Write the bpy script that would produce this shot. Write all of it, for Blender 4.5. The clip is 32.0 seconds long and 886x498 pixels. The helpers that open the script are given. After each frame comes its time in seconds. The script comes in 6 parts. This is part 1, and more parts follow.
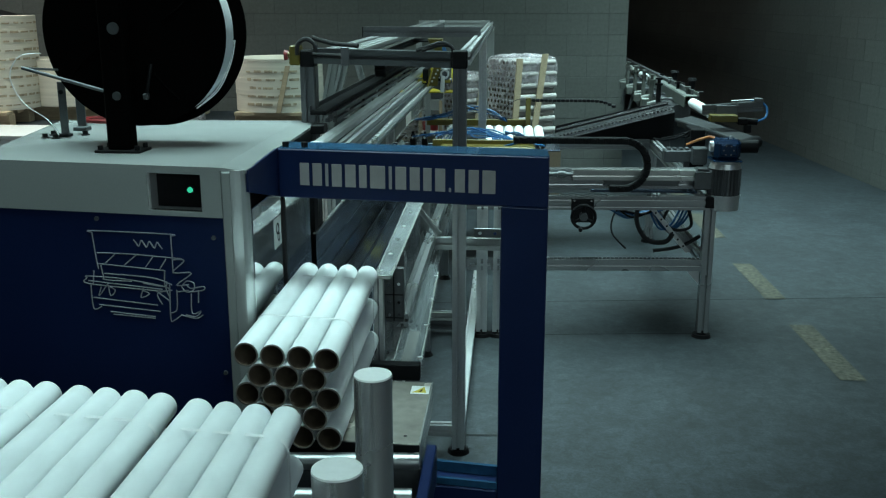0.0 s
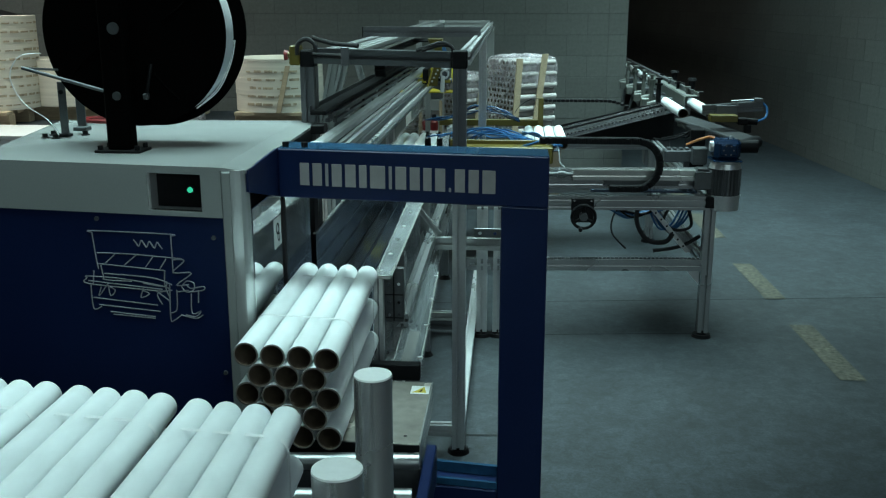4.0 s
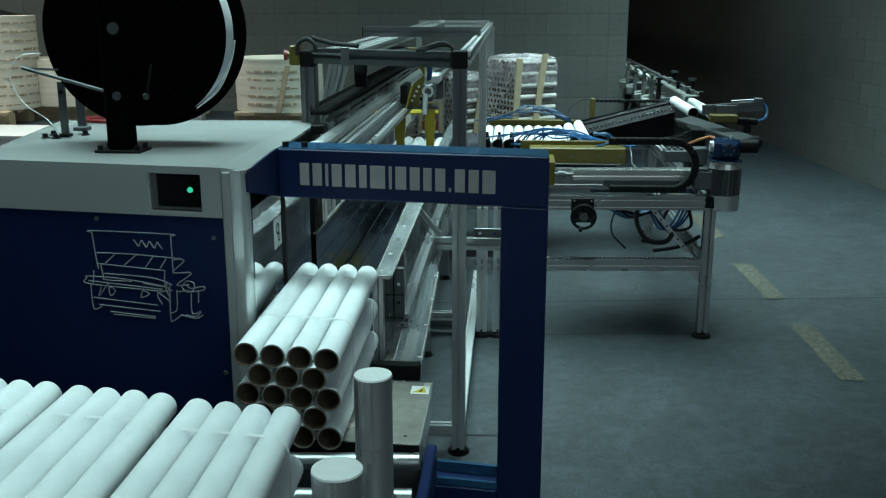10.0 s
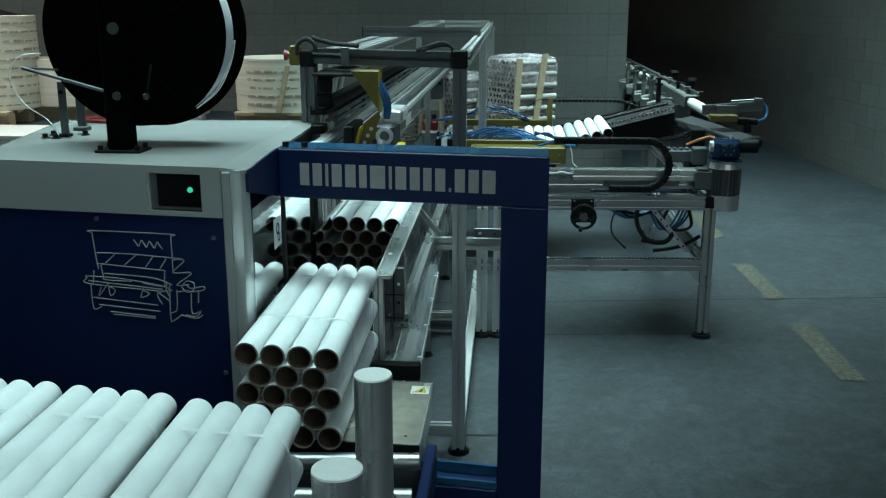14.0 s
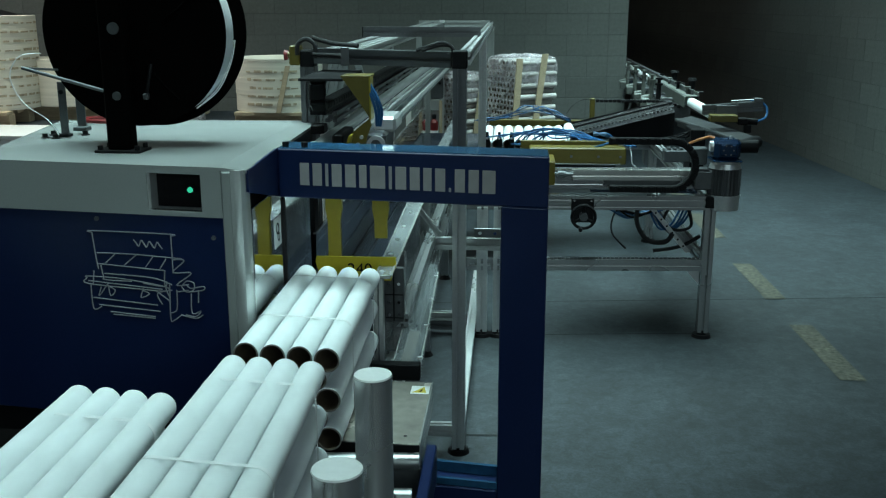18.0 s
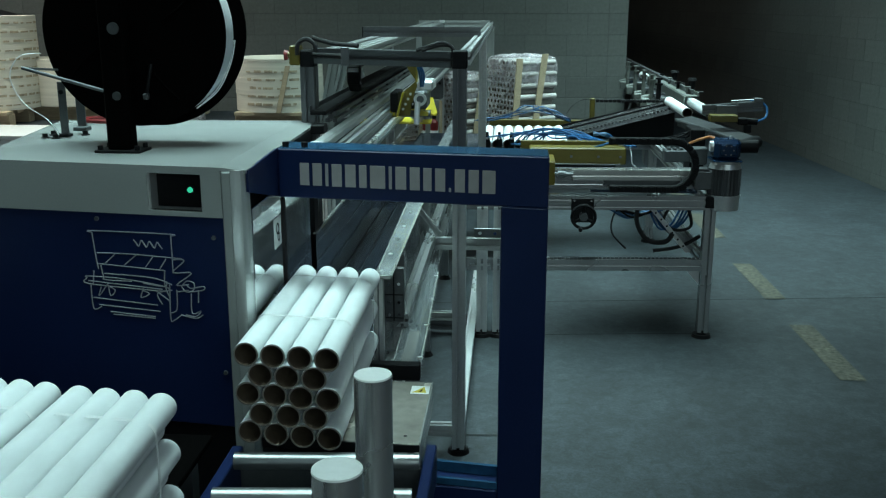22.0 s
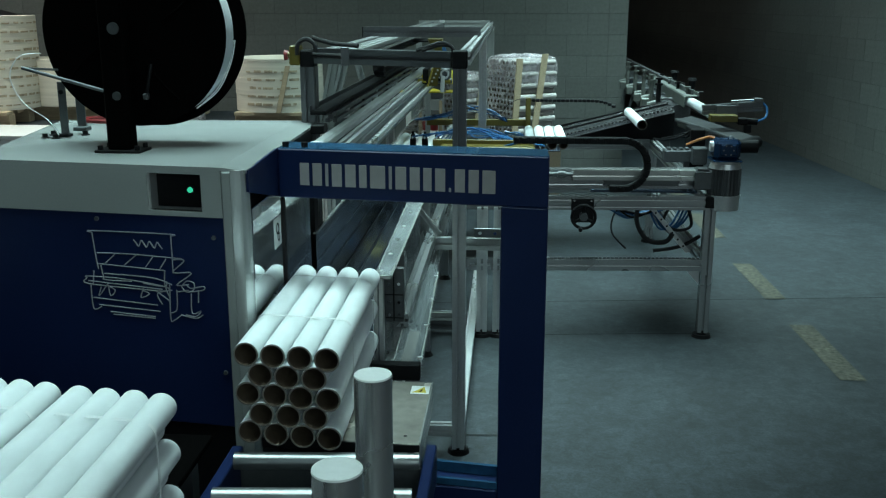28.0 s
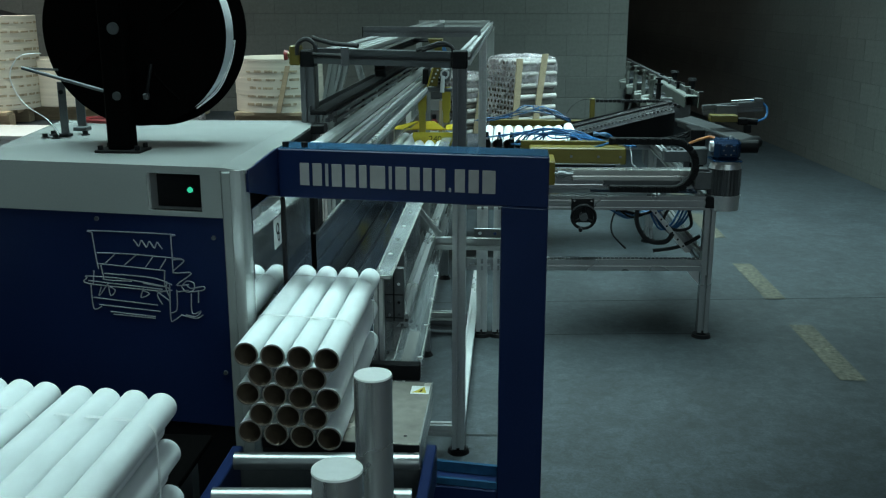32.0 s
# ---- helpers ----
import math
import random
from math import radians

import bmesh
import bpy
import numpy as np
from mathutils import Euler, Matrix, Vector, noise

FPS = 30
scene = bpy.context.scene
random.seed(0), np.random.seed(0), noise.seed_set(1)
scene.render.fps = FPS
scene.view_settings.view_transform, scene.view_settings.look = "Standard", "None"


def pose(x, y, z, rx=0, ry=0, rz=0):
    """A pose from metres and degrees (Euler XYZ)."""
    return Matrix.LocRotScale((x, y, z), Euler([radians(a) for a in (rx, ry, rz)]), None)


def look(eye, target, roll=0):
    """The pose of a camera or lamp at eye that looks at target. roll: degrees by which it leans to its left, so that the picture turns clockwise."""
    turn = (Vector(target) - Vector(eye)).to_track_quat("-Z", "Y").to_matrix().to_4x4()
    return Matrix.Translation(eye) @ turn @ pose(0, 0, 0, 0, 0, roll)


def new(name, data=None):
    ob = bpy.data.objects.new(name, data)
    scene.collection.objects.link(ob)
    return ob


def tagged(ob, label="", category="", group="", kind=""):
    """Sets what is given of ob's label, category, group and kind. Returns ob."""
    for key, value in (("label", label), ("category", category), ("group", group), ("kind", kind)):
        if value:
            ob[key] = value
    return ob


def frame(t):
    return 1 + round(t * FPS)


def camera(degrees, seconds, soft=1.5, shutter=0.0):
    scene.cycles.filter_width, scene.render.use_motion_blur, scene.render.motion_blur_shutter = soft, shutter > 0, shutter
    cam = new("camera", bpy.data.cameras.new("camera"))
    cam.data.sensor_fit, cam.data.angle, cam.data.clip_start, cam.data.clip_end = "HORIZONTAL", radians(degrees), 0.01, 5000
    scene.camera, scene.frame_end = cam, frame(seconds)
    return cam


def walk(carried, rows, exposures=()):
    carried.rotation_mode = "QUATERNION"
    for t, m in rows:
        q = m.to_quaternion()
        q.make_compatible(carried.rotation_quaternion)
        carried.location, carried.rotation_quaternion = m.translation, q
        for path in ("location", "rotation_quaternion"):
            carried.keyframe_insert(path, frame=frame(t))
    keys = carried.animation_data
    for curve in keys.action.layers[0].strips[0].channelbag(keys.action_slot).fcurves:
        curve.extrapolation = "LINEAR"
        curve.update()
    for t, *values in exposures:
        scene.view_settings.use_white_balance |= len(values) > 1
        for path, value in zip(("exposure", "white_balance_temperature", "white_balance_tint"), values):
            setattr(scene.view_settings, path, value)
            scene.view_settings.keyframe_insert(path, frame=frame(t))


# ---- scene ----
cam = camera(49.516, 32.0, soft=1.2)
EYE = pose(0, 0, 1.8, 75.6154, 0, 4.1065)
walk(cam, [(0, EYE), (32, EYE)], exposures=[(0, 0.0), (32, 0.0)])

# ---- world and light ----
world = bpy.data.worlds.new("world")
scene.world = world
world.use_nodes = True
wn = world.node_tree.nodes
sky = wn.new("ShaderNodeTexSky")
sky.sky_type, sky.sun_disc, sky.sun_elevation, sky.sun_rotation = "NISHITA", False, radians(40), radians(250)
wn["Background"].inputs[1].default_value = 0.06
world.node_tree.links.new(sky.outputs[0], wn["Background"].inputs[0])


def area_lamp(name, at, target, sx, sy, power, colour):
    data = bpy.data.lights.new(name, "AREA")
    data.shape, data.size, data.size_y, data.energy, data.color = "RECTANGLE", sx, sy, power, colour
    ob = new(name, data)
    ob.matrix_world = look(at, target)
    return ob


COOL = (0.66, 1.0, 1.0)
DAY = (0.92, 1.0, 0.93)


# Unseen lamp assumed overhead, placed to brighten one part of the hall.
def overhead_fill(x, y, z, power, sx, sy, wide, colour=COOL):
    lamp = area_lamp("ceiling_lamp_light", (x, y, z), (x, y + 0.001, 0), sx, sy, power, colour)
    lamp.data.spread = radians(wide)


area_lamp("daylight_door", (-9.7, 9.0, 2.2), (0, 9.0, 1.0), 7.0, 3.6, 150, DAY)
# Added fill behind the camera; brightens faces turned towards it.
area_lamp("daylight_front", (2.2, -3.95, 3.15), (-0.7, 3.0, 0.7), 5.0, 2.2, 80, (0.75, 1.0, 0.98))
overhead_fill(-1.7, 2.5, 4.5, 40, 3.2, 3.0, 58)
overhead_fill(-0.4, 7.3, 4.7, 90, 3.0, 2.4, 104)
overhead_fill(1.9, 8.0, 4.7, 134, 1.6, 3.4, 82)
overhead_fill(-0.75, 4.7, 4.7, 74, 3.0, 2.6, 52)
overhead_fill(2.7, 11.5, 4.7, 22, 1.2, 2.4, 96)
overhead_fill(-4.3, 7.4, 4.6, 62, 1.6, 0.9, 110, DAY)


# ---- materials ----
def mat(name, colour, rough=0.5, metal=0.0, scale=20.0, vary=0.12, bump=0.0, blotch=0.0, blotch_scale=1.5, rnd=0.0, spec=0.5, trans=0.0, emit=0.0, ior=1.45, coat=0.0, rough_vary=0.08, stretch=None, alpha=1.0):
    m = bpy.data.materials.new(name)
    m.use_nodes = True
    t = m.node_tree
    n, l = t.nodes, t.links
    b = n["Principled BSDF"]
    b.inputs["Metallic"].default_value = metal
    b.inputs["Specular IOR Level"].default_value = spec
    b.inputs["IOR"].default_value = ior
    b.inputs["Transmission Weight"].default_value = trans
    b.inputs["Coat Weight"].default_value = coat
    b.inputs["Alpha"].default_value = alpha
    if emit:
        b.inputs["Emission Color"].default_value = (*colour, 1)
        b.inputs["Emission Strength"].default_value = emit
    co = n.new("ShaderNodeTexCoord")
    src_out = co.outputs["Object"]
    if stretch:
        mp = n.new("ShaderNodeMapping")
        mp.inputs["Scale"].default_value = stretch
        l.new(src_out, mp.inputs[0])
        src_out = mp.outputs[0]
    fine = n.new("ShaderNodeTexNoise")
    fine.inputs["Scale"].default_value, fine.inputs["Detail"].default_value = scale, 6
    l.new(src_out, fine.inputs["Vector"])
    big = n.new("ShaderNodeTexNoise")
    big.inputs["Scale"].default_value, big.inputs["Detail"].default_value = blotch_scale, 4
    l.new(co.outputs["Object"], big.inputs["Vector"])

    def ranged(sock, lo, hi):
        r = n.new("ShaderNodeMapRange")
        r.inputs["From Min"].default_value, r.inputs["From Max"].default_value = 0.3, 0.7
        r.inputs["To Min"].default_value, r.inputs["To Max"].default_value = lo, hi
        l.new(sock, r.inputs["Value"])
        return r.outputs["Result"]

    def times(a, c):
        x = n.new("ShaderNodeMath")
        x.operation = "MULTIPLY"
        l.new(a, x.inputs[0])
        l.new(c, x.inputs[1])
        return x.outputs[0]
    f = times(ranged(fine.outputs["Fac"], 1 - vary, 1 + vary), ranged(big.outputs["Fac"], 1 - blotch, 1 + blotch))
    if rnd:
        oi = n.new("ShaderNodeObjectInfo")
        r = n.new("ShaderNodeMapRange")
        r.inputs["To Min"].default_value, r.inputs["To Max"].default_value = 1 - rnd, 1 + rnd
        l.new(oi.outputs["Random"], r.inputs["Value"])
        f = times(f, r.outputs["Result"])
    sc = n.new("ShaderNodeVectorMath")
    sc.operation = "SCALE"
    sc.inputs[0].default_value = colour
    l.new(f, sc.inputs["Scale"])
    l.new(sc.outputs[0], b.inputs["Base Color"])
    l.new(ranged(big.outputs["Fac"], max(0.02, rough - rough_vary), min(1, rough + rough_vary)), b.inputs["Roughness"])
    if bump:
        bp = n.new("ShaderNodeBump")
        bp.inputs["Strength"].default_value, bp.inputs["Distance"].default_value = bump, 0.004
        l.new(fine.outputs["Fac"], bp.inputs["Height"])
        l.new(bp.outputs[0], b.inputs["Normal"])
    return m


def floor_mat():
    """Trowelled concrete: broad cloudy stains, hand-sized mottling, fine grain and dark specks."""
    m = bpy.data.materials.new("concrete_floor")
    m.use_nodes = True
    n, l = m.node_tree.nodes, m.node_tree.links
    b = n["Principled BSDF"]
    co = n.new("ShaderNodeTexCoord")
    total = None
    for scale, detail, rough, lo, hi in ((0.55, 3, 0.5, 0.90, 1.10), (3.4, 5, 0.66, 0.78, 1.22), (15.0, 6, 0.72, 0.66, 1.34), (70.0, 3, 0.6, 0.74, 1.26)):
        t = n.new("ShaderNodeTexNoise")
        t.inputs["Scale"].default_value, t.inputs["Detail"].default_value, t.inputs["Roughness"].default_value = scale, detail, rough
        t.inputs["Distortion"].default_value = 0.6
        l.new(co.outputs["Object"], t.inputs["Vector"])
        r = n.new("ShaderNodeMapRange")
        r.inputs["From Min"].default_value, r.inputs["From Max"].default_value = 0.38, 0.62
        r.inputs["To Min"].default_value, r.inputs["To Max"].default_value = lo, hi
        l.new(t.outputs["Fac"], r.inputs["Value"])
        if total is None:
            total, cloud = r.outputs["Result"], t
        else:
            x = n.new("ShaderNodeMath")
            x.operation = "MULTIPLY"
            l.new(total, x.inputs[0])
            l.new(r.outputs["Result"], x.inputs[1])
            total = x.outputs[0]
            grain = t
    tone = n.new("ShaderNodeMix")
    tone.data_type = "RGBA"
    tone.inputs["A"].default_value, tone.inputs["B"].default_value = (0.0240, 0.0312, 0.0385, 1), (0.0276, 0.0345, 0.0378, 1)
    l.new(cloud.outputs["Fac"], tone.inputs["Factor"])
    sc = n.new("ShaderNodeVectorMath")
    sc.operation = "SCALE"
    l.new(tone.outputs["Result"], sc.inputs[0])
    l.new(total, sc.inputs["Scale"])
    l.new(sc.outputs[0], b.inputs["Base Color"])
    rr = n.new("ShaderNodeMapRange")
    rr.inputs["To Min"].default_value, rr.inputs["To Max"].default_value = 0.50, 0.60
    l.new(grain.outputs["Fac"], rr.inputs["Value"])
    l.new(rr.outputs["Result"], b.inputs["Roughness"])
    b.inputs["Specular IOR Level"].default_value = 0.4
    bp = n.new("ShaderNodeBump")
    bp.inputs["Strength"].default_value, bp.inputs["Distance"].default_value = 0.12, 0.002
    l.new(grain.outputs["Fac"], bp.inputs["Height"])
    l.new(bp.outputs[0], b.inputs["Normal"])
    return m


M_FLOOR = floor_mat()
M_BLOCK = mat("grey_block", (0.124, 0.130, 0.122), 0.9, scale=30, vary=0.10, bump=0.25, blotch=0.12, rnd=0.06)
M_MORTAR = mat("mortar", (0.100, 0.104, 0.098), 0.95, scale=40, vary=0.1, bump=0.2)
M_CEIL = mat("dark_ceiling", (0.10, 0.105, 0.105), 0.9, blotch=0.1)
M_YPAINT = mat("worn_floor_paint", (0.058, 0.054, 0.039), 0.7, scale=38, vary=0.6, blotch=0.35, blotch_scale=9)
M_WHITE = mat("white_powder_coat", (0.28, 0.294, 0.289), 0.22, scale=220, vary=0.03, bump=0.04, blotch=0.03)
M_BLUE = mat("navy_powder_coat", (0.0064, 0.0152, 0.060), 0.38, spec=0.28, scale=200, vary=0.10, bump=0.05, blotch=0.15)
M_BLUE2 = mat("blue_paint", (0.003, 0.020, 0.058), 0.30, scale=120, vary=0.08, blotch=0.1)
# Lighter copy of the gate's navy: the sheen on upward edges is in the colour.
M_BLUESHEEN = mat("blue_edge_sheen", (0.020, 0.075, 0.15), 0.14, scale=30, vary=0.2, blotch=0.2, blotch_scale=6)
M_STEEL = mat("polished_steel", (0.76, 0.77, 0.77), 0.06, 1.0, scale=5, vary=0.03, blotch=0.04, rough_vary=0.03)
M_POLISH = mat("polished_post", (0.60, 0.62, 0.61), 0.22, 0.5, scale=26, vary=0.16, blotch=0.12, blotch_scale=7, rough_vary=0.08, stretch=(1, 1, 0.06))
M_RIM = mat("scratched_clear_plate", (0.27, 0.29, 0.30), 0.16, alpha=0.62, scale=18, vary=0.35, bump=0.15, blotch=0.3, blotch_scale=7, stretch=(1, 0.25, 1))
M_SHEET = mat("stainless_sheet", (0.62, 0.63, 0.61), 0.24, 0.65, scale=60, vary=0.06, blotch=0.08, stretch=(1, 0.06, 1))
M_ACRYLIC = mat("scuffed_acrylic", (0.20, 0.22, 0.23), 0.10, alpha=0.26, scale=40, vary=0.3, blotch=0.3, blotch_scale=9)
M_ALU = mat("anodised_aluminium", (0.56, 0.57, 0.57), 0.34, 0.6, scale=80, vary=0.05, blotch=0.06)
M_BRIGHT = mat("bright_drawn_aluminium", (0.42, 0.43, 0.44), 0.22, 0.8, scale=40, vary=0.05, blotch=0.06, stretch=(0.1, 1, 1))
M_DALU = mat("dark_profile", (0.115, 0.119, 0.126), 0.38, 0.7, scale=80, vary=0.05, blotch=0.06)
M_ROLLER = mat("turned_aluminium", (0.62, 0.63, 0.62), 0.28, 0.78, scale=30, vary=0.05, blotch=0.05, stretch=(1, 1, 0.08))
M_CROLL = mat("conveyor_roller_steel", (0.30, 0.31, 0.31), 0.34, 0.85, scale=30, vary=0.10, blotch=0.15, blotch_scale=8, stretch=(0.1, 1, 1))
M_CAP = mat("roller_end_face", (0.84, 0.85, 0.84), 0.5, 0.1, scale=60, vary=0.03)
M_TUBE = mat("white_paper_tube", (0.72, 0.755, 0.76), 0.55, scale=26, vary=0.045, bump=0.04, blotch=0.04, blotch_scale=5, rnd=0.03, stretch=(1, 0.35, 1))
M_OLDTUBE = mat("stored_paper_tube", (0.44, 0.415, 0.40), 0.6, scale=26, vary=0.08, bump=0.04, blotch=0.08, rnd=0.10)
M_CARD = mat("brown_cardboard", (0.12, 0.088, 0.06), 0.85, scale=60, vary=0.1)
M_CARDRIM = mat("cut_cardboard_rim", (0.165, 0.145, 0.13), 0.85, scale=60, vary=0.1)
M_STRAP = mat("clear_plastic_strap", (0.82, 0.84, 0.84), 0.25, scale=30, vary=0.03)
M_BLACK = mat("black_plastic", (0.006, 0.006, 0.007), 0.6, spec=0.16, scale=60, vary=0.1)
M_RUBBER = mat("black_rubber", (0.015, 0.015, 0.016), 0.8, scale=60, vary=0.1, bump=0.1)
M_DISC = mat("black_flange", (0.0012, 0.001, 0.001), 0.75, scale=20, vary=0.1, spec=0.025)
M_DARKPLATE = mat("dark_bed_plate", (0.080, 0.102, 0.145), 0.10, 0.8, scale=9, vary=0.2, bump=0.10, blotch=0.2, blotch_scale=5, stretch=(1, 0.25, 1), rough_vary=0.04)
# Shuttle and fork yellow as shaded, half-lit and lit copies of one paint.
M_YELLOW_SHADE = mat("shaded_yellow", (0.098, 0.074, 0.004), 0.48, scale=50, vary=0.06, blotch=0.08)
M_YELLOW_HALF = mat("half_lit_yellow", (0.30, 0.235, 0.015), 0.40, scale=50, vary=0.06, blotch=0.08)
M_YELLOWB = mat("bright_yellow_paint", (0.52, 0.41, 0.024), 0.42, scale=50, vary=0.05, blotch=0.06)
M_DGREY = mat("dark_grey_metal", (0.09, 0.095, 0.10), 0.45, 0.5, scale=50, vary=0.1, blotch=0.1)
M_MOTOR = mat("cast_motor_grey", (0.11, 0.115, 0.12), 0.45, 0.6, scale=70, vary=0.08, blotch=0.1)
M_HOSE = mat("blue_air_hose", (0.02, 0.10, 0.24), 0.35, scale=40, vary=0.05)
M_WOOD = mat("pale_pallet_wood", (0.42, 0.33, 0.22), 0.8, scale=12, vary=0.15, bump=0.1, stretch=(1, 6, 6))
M_PAPER = mat("kraft_paper_reel", (0.66, 0.615, 0.52), 0.75, scale=4, vary=0.10, blotch=0.12, stretch=(0.3, 0.3, 14))
M_STAIN = mat("worn_brown_paper", (0.40, 0.325, 0.225), 0.85, scale=30, vary=0.30, blotch=0.2, blotch_scale=10)
M_WRAP = mat("clear_film_wrap", (0.66, 0.60, 0.63), 0.16, alpha=0.34, scale=26, vary=0.25, bump=0.6, blotch=0.2, blotch_scale=6)
M_FRAME = mat("table_profile", (0.33, 0.34, 0.345), 0.30, 0.7, scale=80, vary=0.05, blotch=0.08)
M_CAST = mat("old_cast_iron_paint", (0.105, 0.113, 0.103), 0.5, 0.2, scale=60, vary=0.12, blotch=0.2, blotch_scale=8)
M_BELT = mat("dark_conveyor_belt", (0.022, 0.024, 0.026), 0.5, scale=50, vary=0.15, blotch=0.15)
M_RAIL = mat("weathered_rail_profile", (0.39, 0.40, 0.40), 0.36, 0.6, scale=50, vary=0.10, blotch=0.10, stretch=(1, 0.1, 1))
M_TINSHEET = mat("stainless_plate", (0.52, 0.49, 0.44), 0.22, 0.6, scale=30, vary=0.10, blotch=0.18, blotch_scale=9)
M_RED = mat("red_plastic", (0.16, 0.012, 0.012), 0.4)
M_INK = mat("silver_ink", (0.27, 0.285, 0.30), 0.6)
M_LETTER = mat("grey_vinyl", (0.30, 0.29, 0.285), 0.6, scale=40, vary=0.05)
M_GREEN = mat("green_lens", (0.05, 0.80, 0.45), 0.3, emit=0.62)
M_LABEL = mat("label_paper", (0.75, 0.76, 0.74), 0.5, vary=0.03)
M_COPPER = mat("orange_cable", (0.45, 0.16, 0.05), 0.5)


# ---- mesh helpers ----
class Shape:
    """Collects verts and faces of one part."""

    def __init__(self):
        self.v, self.f, self.mi = [], [], []
        self.k = 0

    def add(self, verts, faces):
        o = len(self.v)
        self.v += [tuple(p) for p in verts]
        self.f += [tuple(o + i for i in q) for q in faces]
        self.mi += [self.k] * len(faces)
        return self

    def box(self, x0, x1, y0, y1, z0, z1, b=0.0, skew=0.0):
        """Block with chamfered edges; skew shifts y by skew * x."""
        b = min(b, (x1 - x0) * 0.45, (y1 - y0) * 0.45, (z1 - z0) * 0.45)
        if b <= 0:
            vs = [(x, y, z) for x in (x0, x1) for y in (y0, y1) for z in (z0, z1)]
            fs = [(0, 1, 3, 2), (4, 6, 7, 5), (0, 4, 5, 1), (2, 3, 7, 6), (0, 2, 6, 4), (1, 5, 7, 3)]
        else:
            cx, cy, cz = (x0 + x1) / 2, (y0 + y1) / 2, (z0 + z1) / 2
            hx, hy, hz = (x1 - x0) / 2, (y1 - y0) / 2, (z1 - z0) / 2
            vs, idx = [], {}
            for sx in (-1, 1):
                for sy in (-1, 1):
                    for sz in (-1, 1):
                        for a in range(3):
                            d = [hx - b, hy - b, hz - b]
                            d[a] += b
                            idx[(sx, sy, sz, a)] = len(vs)
                            vs.append((cx + sx * d[0], cy + sy * d[1], cz + sz * d[2]))
            g, fs = idx, []
            for s in (-1, 1):
                q = [g[(s, -1, -1, 0)], g[(s, 1, -1, 0)], g[(s, 1, 1, 0)], g[(s, -1, 1, 0)]]
                fs.append(q if s > 0 else q[::-1])
                q = [g[(-1, s, -1, 1)], g[(1, s, -1, 1)], g[(1, s, 1, 1)], g[(-1, s, 1, 1)]]
                fs.append(q[::-1] if s > 0 else q)
                q = [g[(-1, -1, s, 2)], g[(1, -1, s, 2)], g[(1, 1, s, 2)], g[(-1, 1, s, 2)]]
                fs.append(q if s > 0 else q[::-1])
            for s in (-1, 1):
                for u in (-1, 1):
                    fs.append([g[(s, u, -1, 0)], g[(s, u, 1, 0)], g[(s, u, 1, 1)], g[(s, u, -1, 1)]])
                    fs.append([g[(s, -1, u, 0)], g[(s, 1, u, 0)], g[(s, 1, u, 2)], g[(s, -1, u, 2)]])
                    fs.append([g[(-1, s, u, 1)], g[(1, s, u, 1)], g[(1, s, u, 2)], g[(-1, s, u, 2)]])
                    for w in (-1, 1):
                        fs.append([g[(s, u, w, 0)], g[(s, u, w, 1)], g[(s, u, w, 2)]])
        if skew:
            vs = [(x, y + skew * x, z) for x, y, z in vs]
        return self.add(vs, fs)

    def cyl(self, p0, p1, r, seg=16, r1=None, caps=True):
        p0, p1 = Vector(p0), Vector(p1)
        r1 = r if r1 is None else r1
        d = (p1 - p0).normalized()
        u = d.orthogonal().normalized()
        w = d.cross(u)
        vs, fs = [], []
        for p, rr in ((p0, r), (p1, r1)):
            for i in range(seg):
                a = 2 * math.pi * i / seg
                vs.append(p + rr * (math.cos(a) * u + math.sin(a) * w))
        for i in range(seg):
            j = (i + 1) % seg
            fs.append((i, j, seg + j, seg + i))
        if caps:
            fs.append(tuple(range(seg))[::-1])
            fs.append(tuple(range(seg, 2 * seg)))
        return self.add(vs, fs)

    def ring(self, p0, p1, ro, ri, seg=24):
        """Hollow tube from p0 to p1."""
        p0, p1 = Vector(p0), Vector(p1)
        d = (p1 - p0).normalized()
        u = d.orthogonal().normalized()
        w = d.cross(u)
        vs, fs = [], []
        for p, rr in ((p0, ro), (p1, ro), (p1, ri), (p0, ri)):
            for i in range(seg):
                a = 2 * math.pi * i / seg
                vs.append(p + rr * (math.cos(a) * u + math.sin(a) * w))
        for k in range(4):
            for i in range(seg):
                j = (i + 1) % seg
                n = (k + 1) % 4
                fs.append((k * seg + i, k * seg + j, n * seg + j, n * seg + i))
        return self.add(vs, fs)

    def sweep(self, pts, r, seg=8, closed=False):
        """Round bar along a smoothed line of points."""
        pts = [Vector(p) for p in pts]
        if len(pts) > 2:
            fine = []
            for i in range(len(pts) - 1):
                a, b = pts[max(i - 1, 0)], pts[i]
                c, d = pts[i + 1], pts[min(i + 2, len(pts) - 1)]
                for k in range(5):
                    t = k / 5
                    fine.append(0.5 * ((2 * b) + (c - a) * t + (2 * a - 5 * b + 4 * c - d) * t * t + (3 * b - a - 3 * c + d) * t ** 3))
            pts = fine + [pts[-1]]
        vs, fs = [], []
        u = (pts[1] - pts[0]).orthogonal().normalized()
        for i, p in enumerate(pts):
            d = (pts[min(i + 1, len(pts) - 1)] - pts[max(i - 1, 0)]).normalized()
            u = (u - d * u.dot(d)).normalized()
            w = d.cross(u)
            for k in range(seg):
                a = 2 * math.pi * k / seg
                vs.append(p + r * (math.cos(a) * u + math.sin(a) * w))
        for i in range(len(pts) - 1):
            for k in range(seg):
                j = (k + 1) % seg
                fs.append((i * seg + k, i * seg + j, (i + 1) * seg + j, (i + 1) * seg + k))
        fs.append(tuple(range(seg))[::-1])
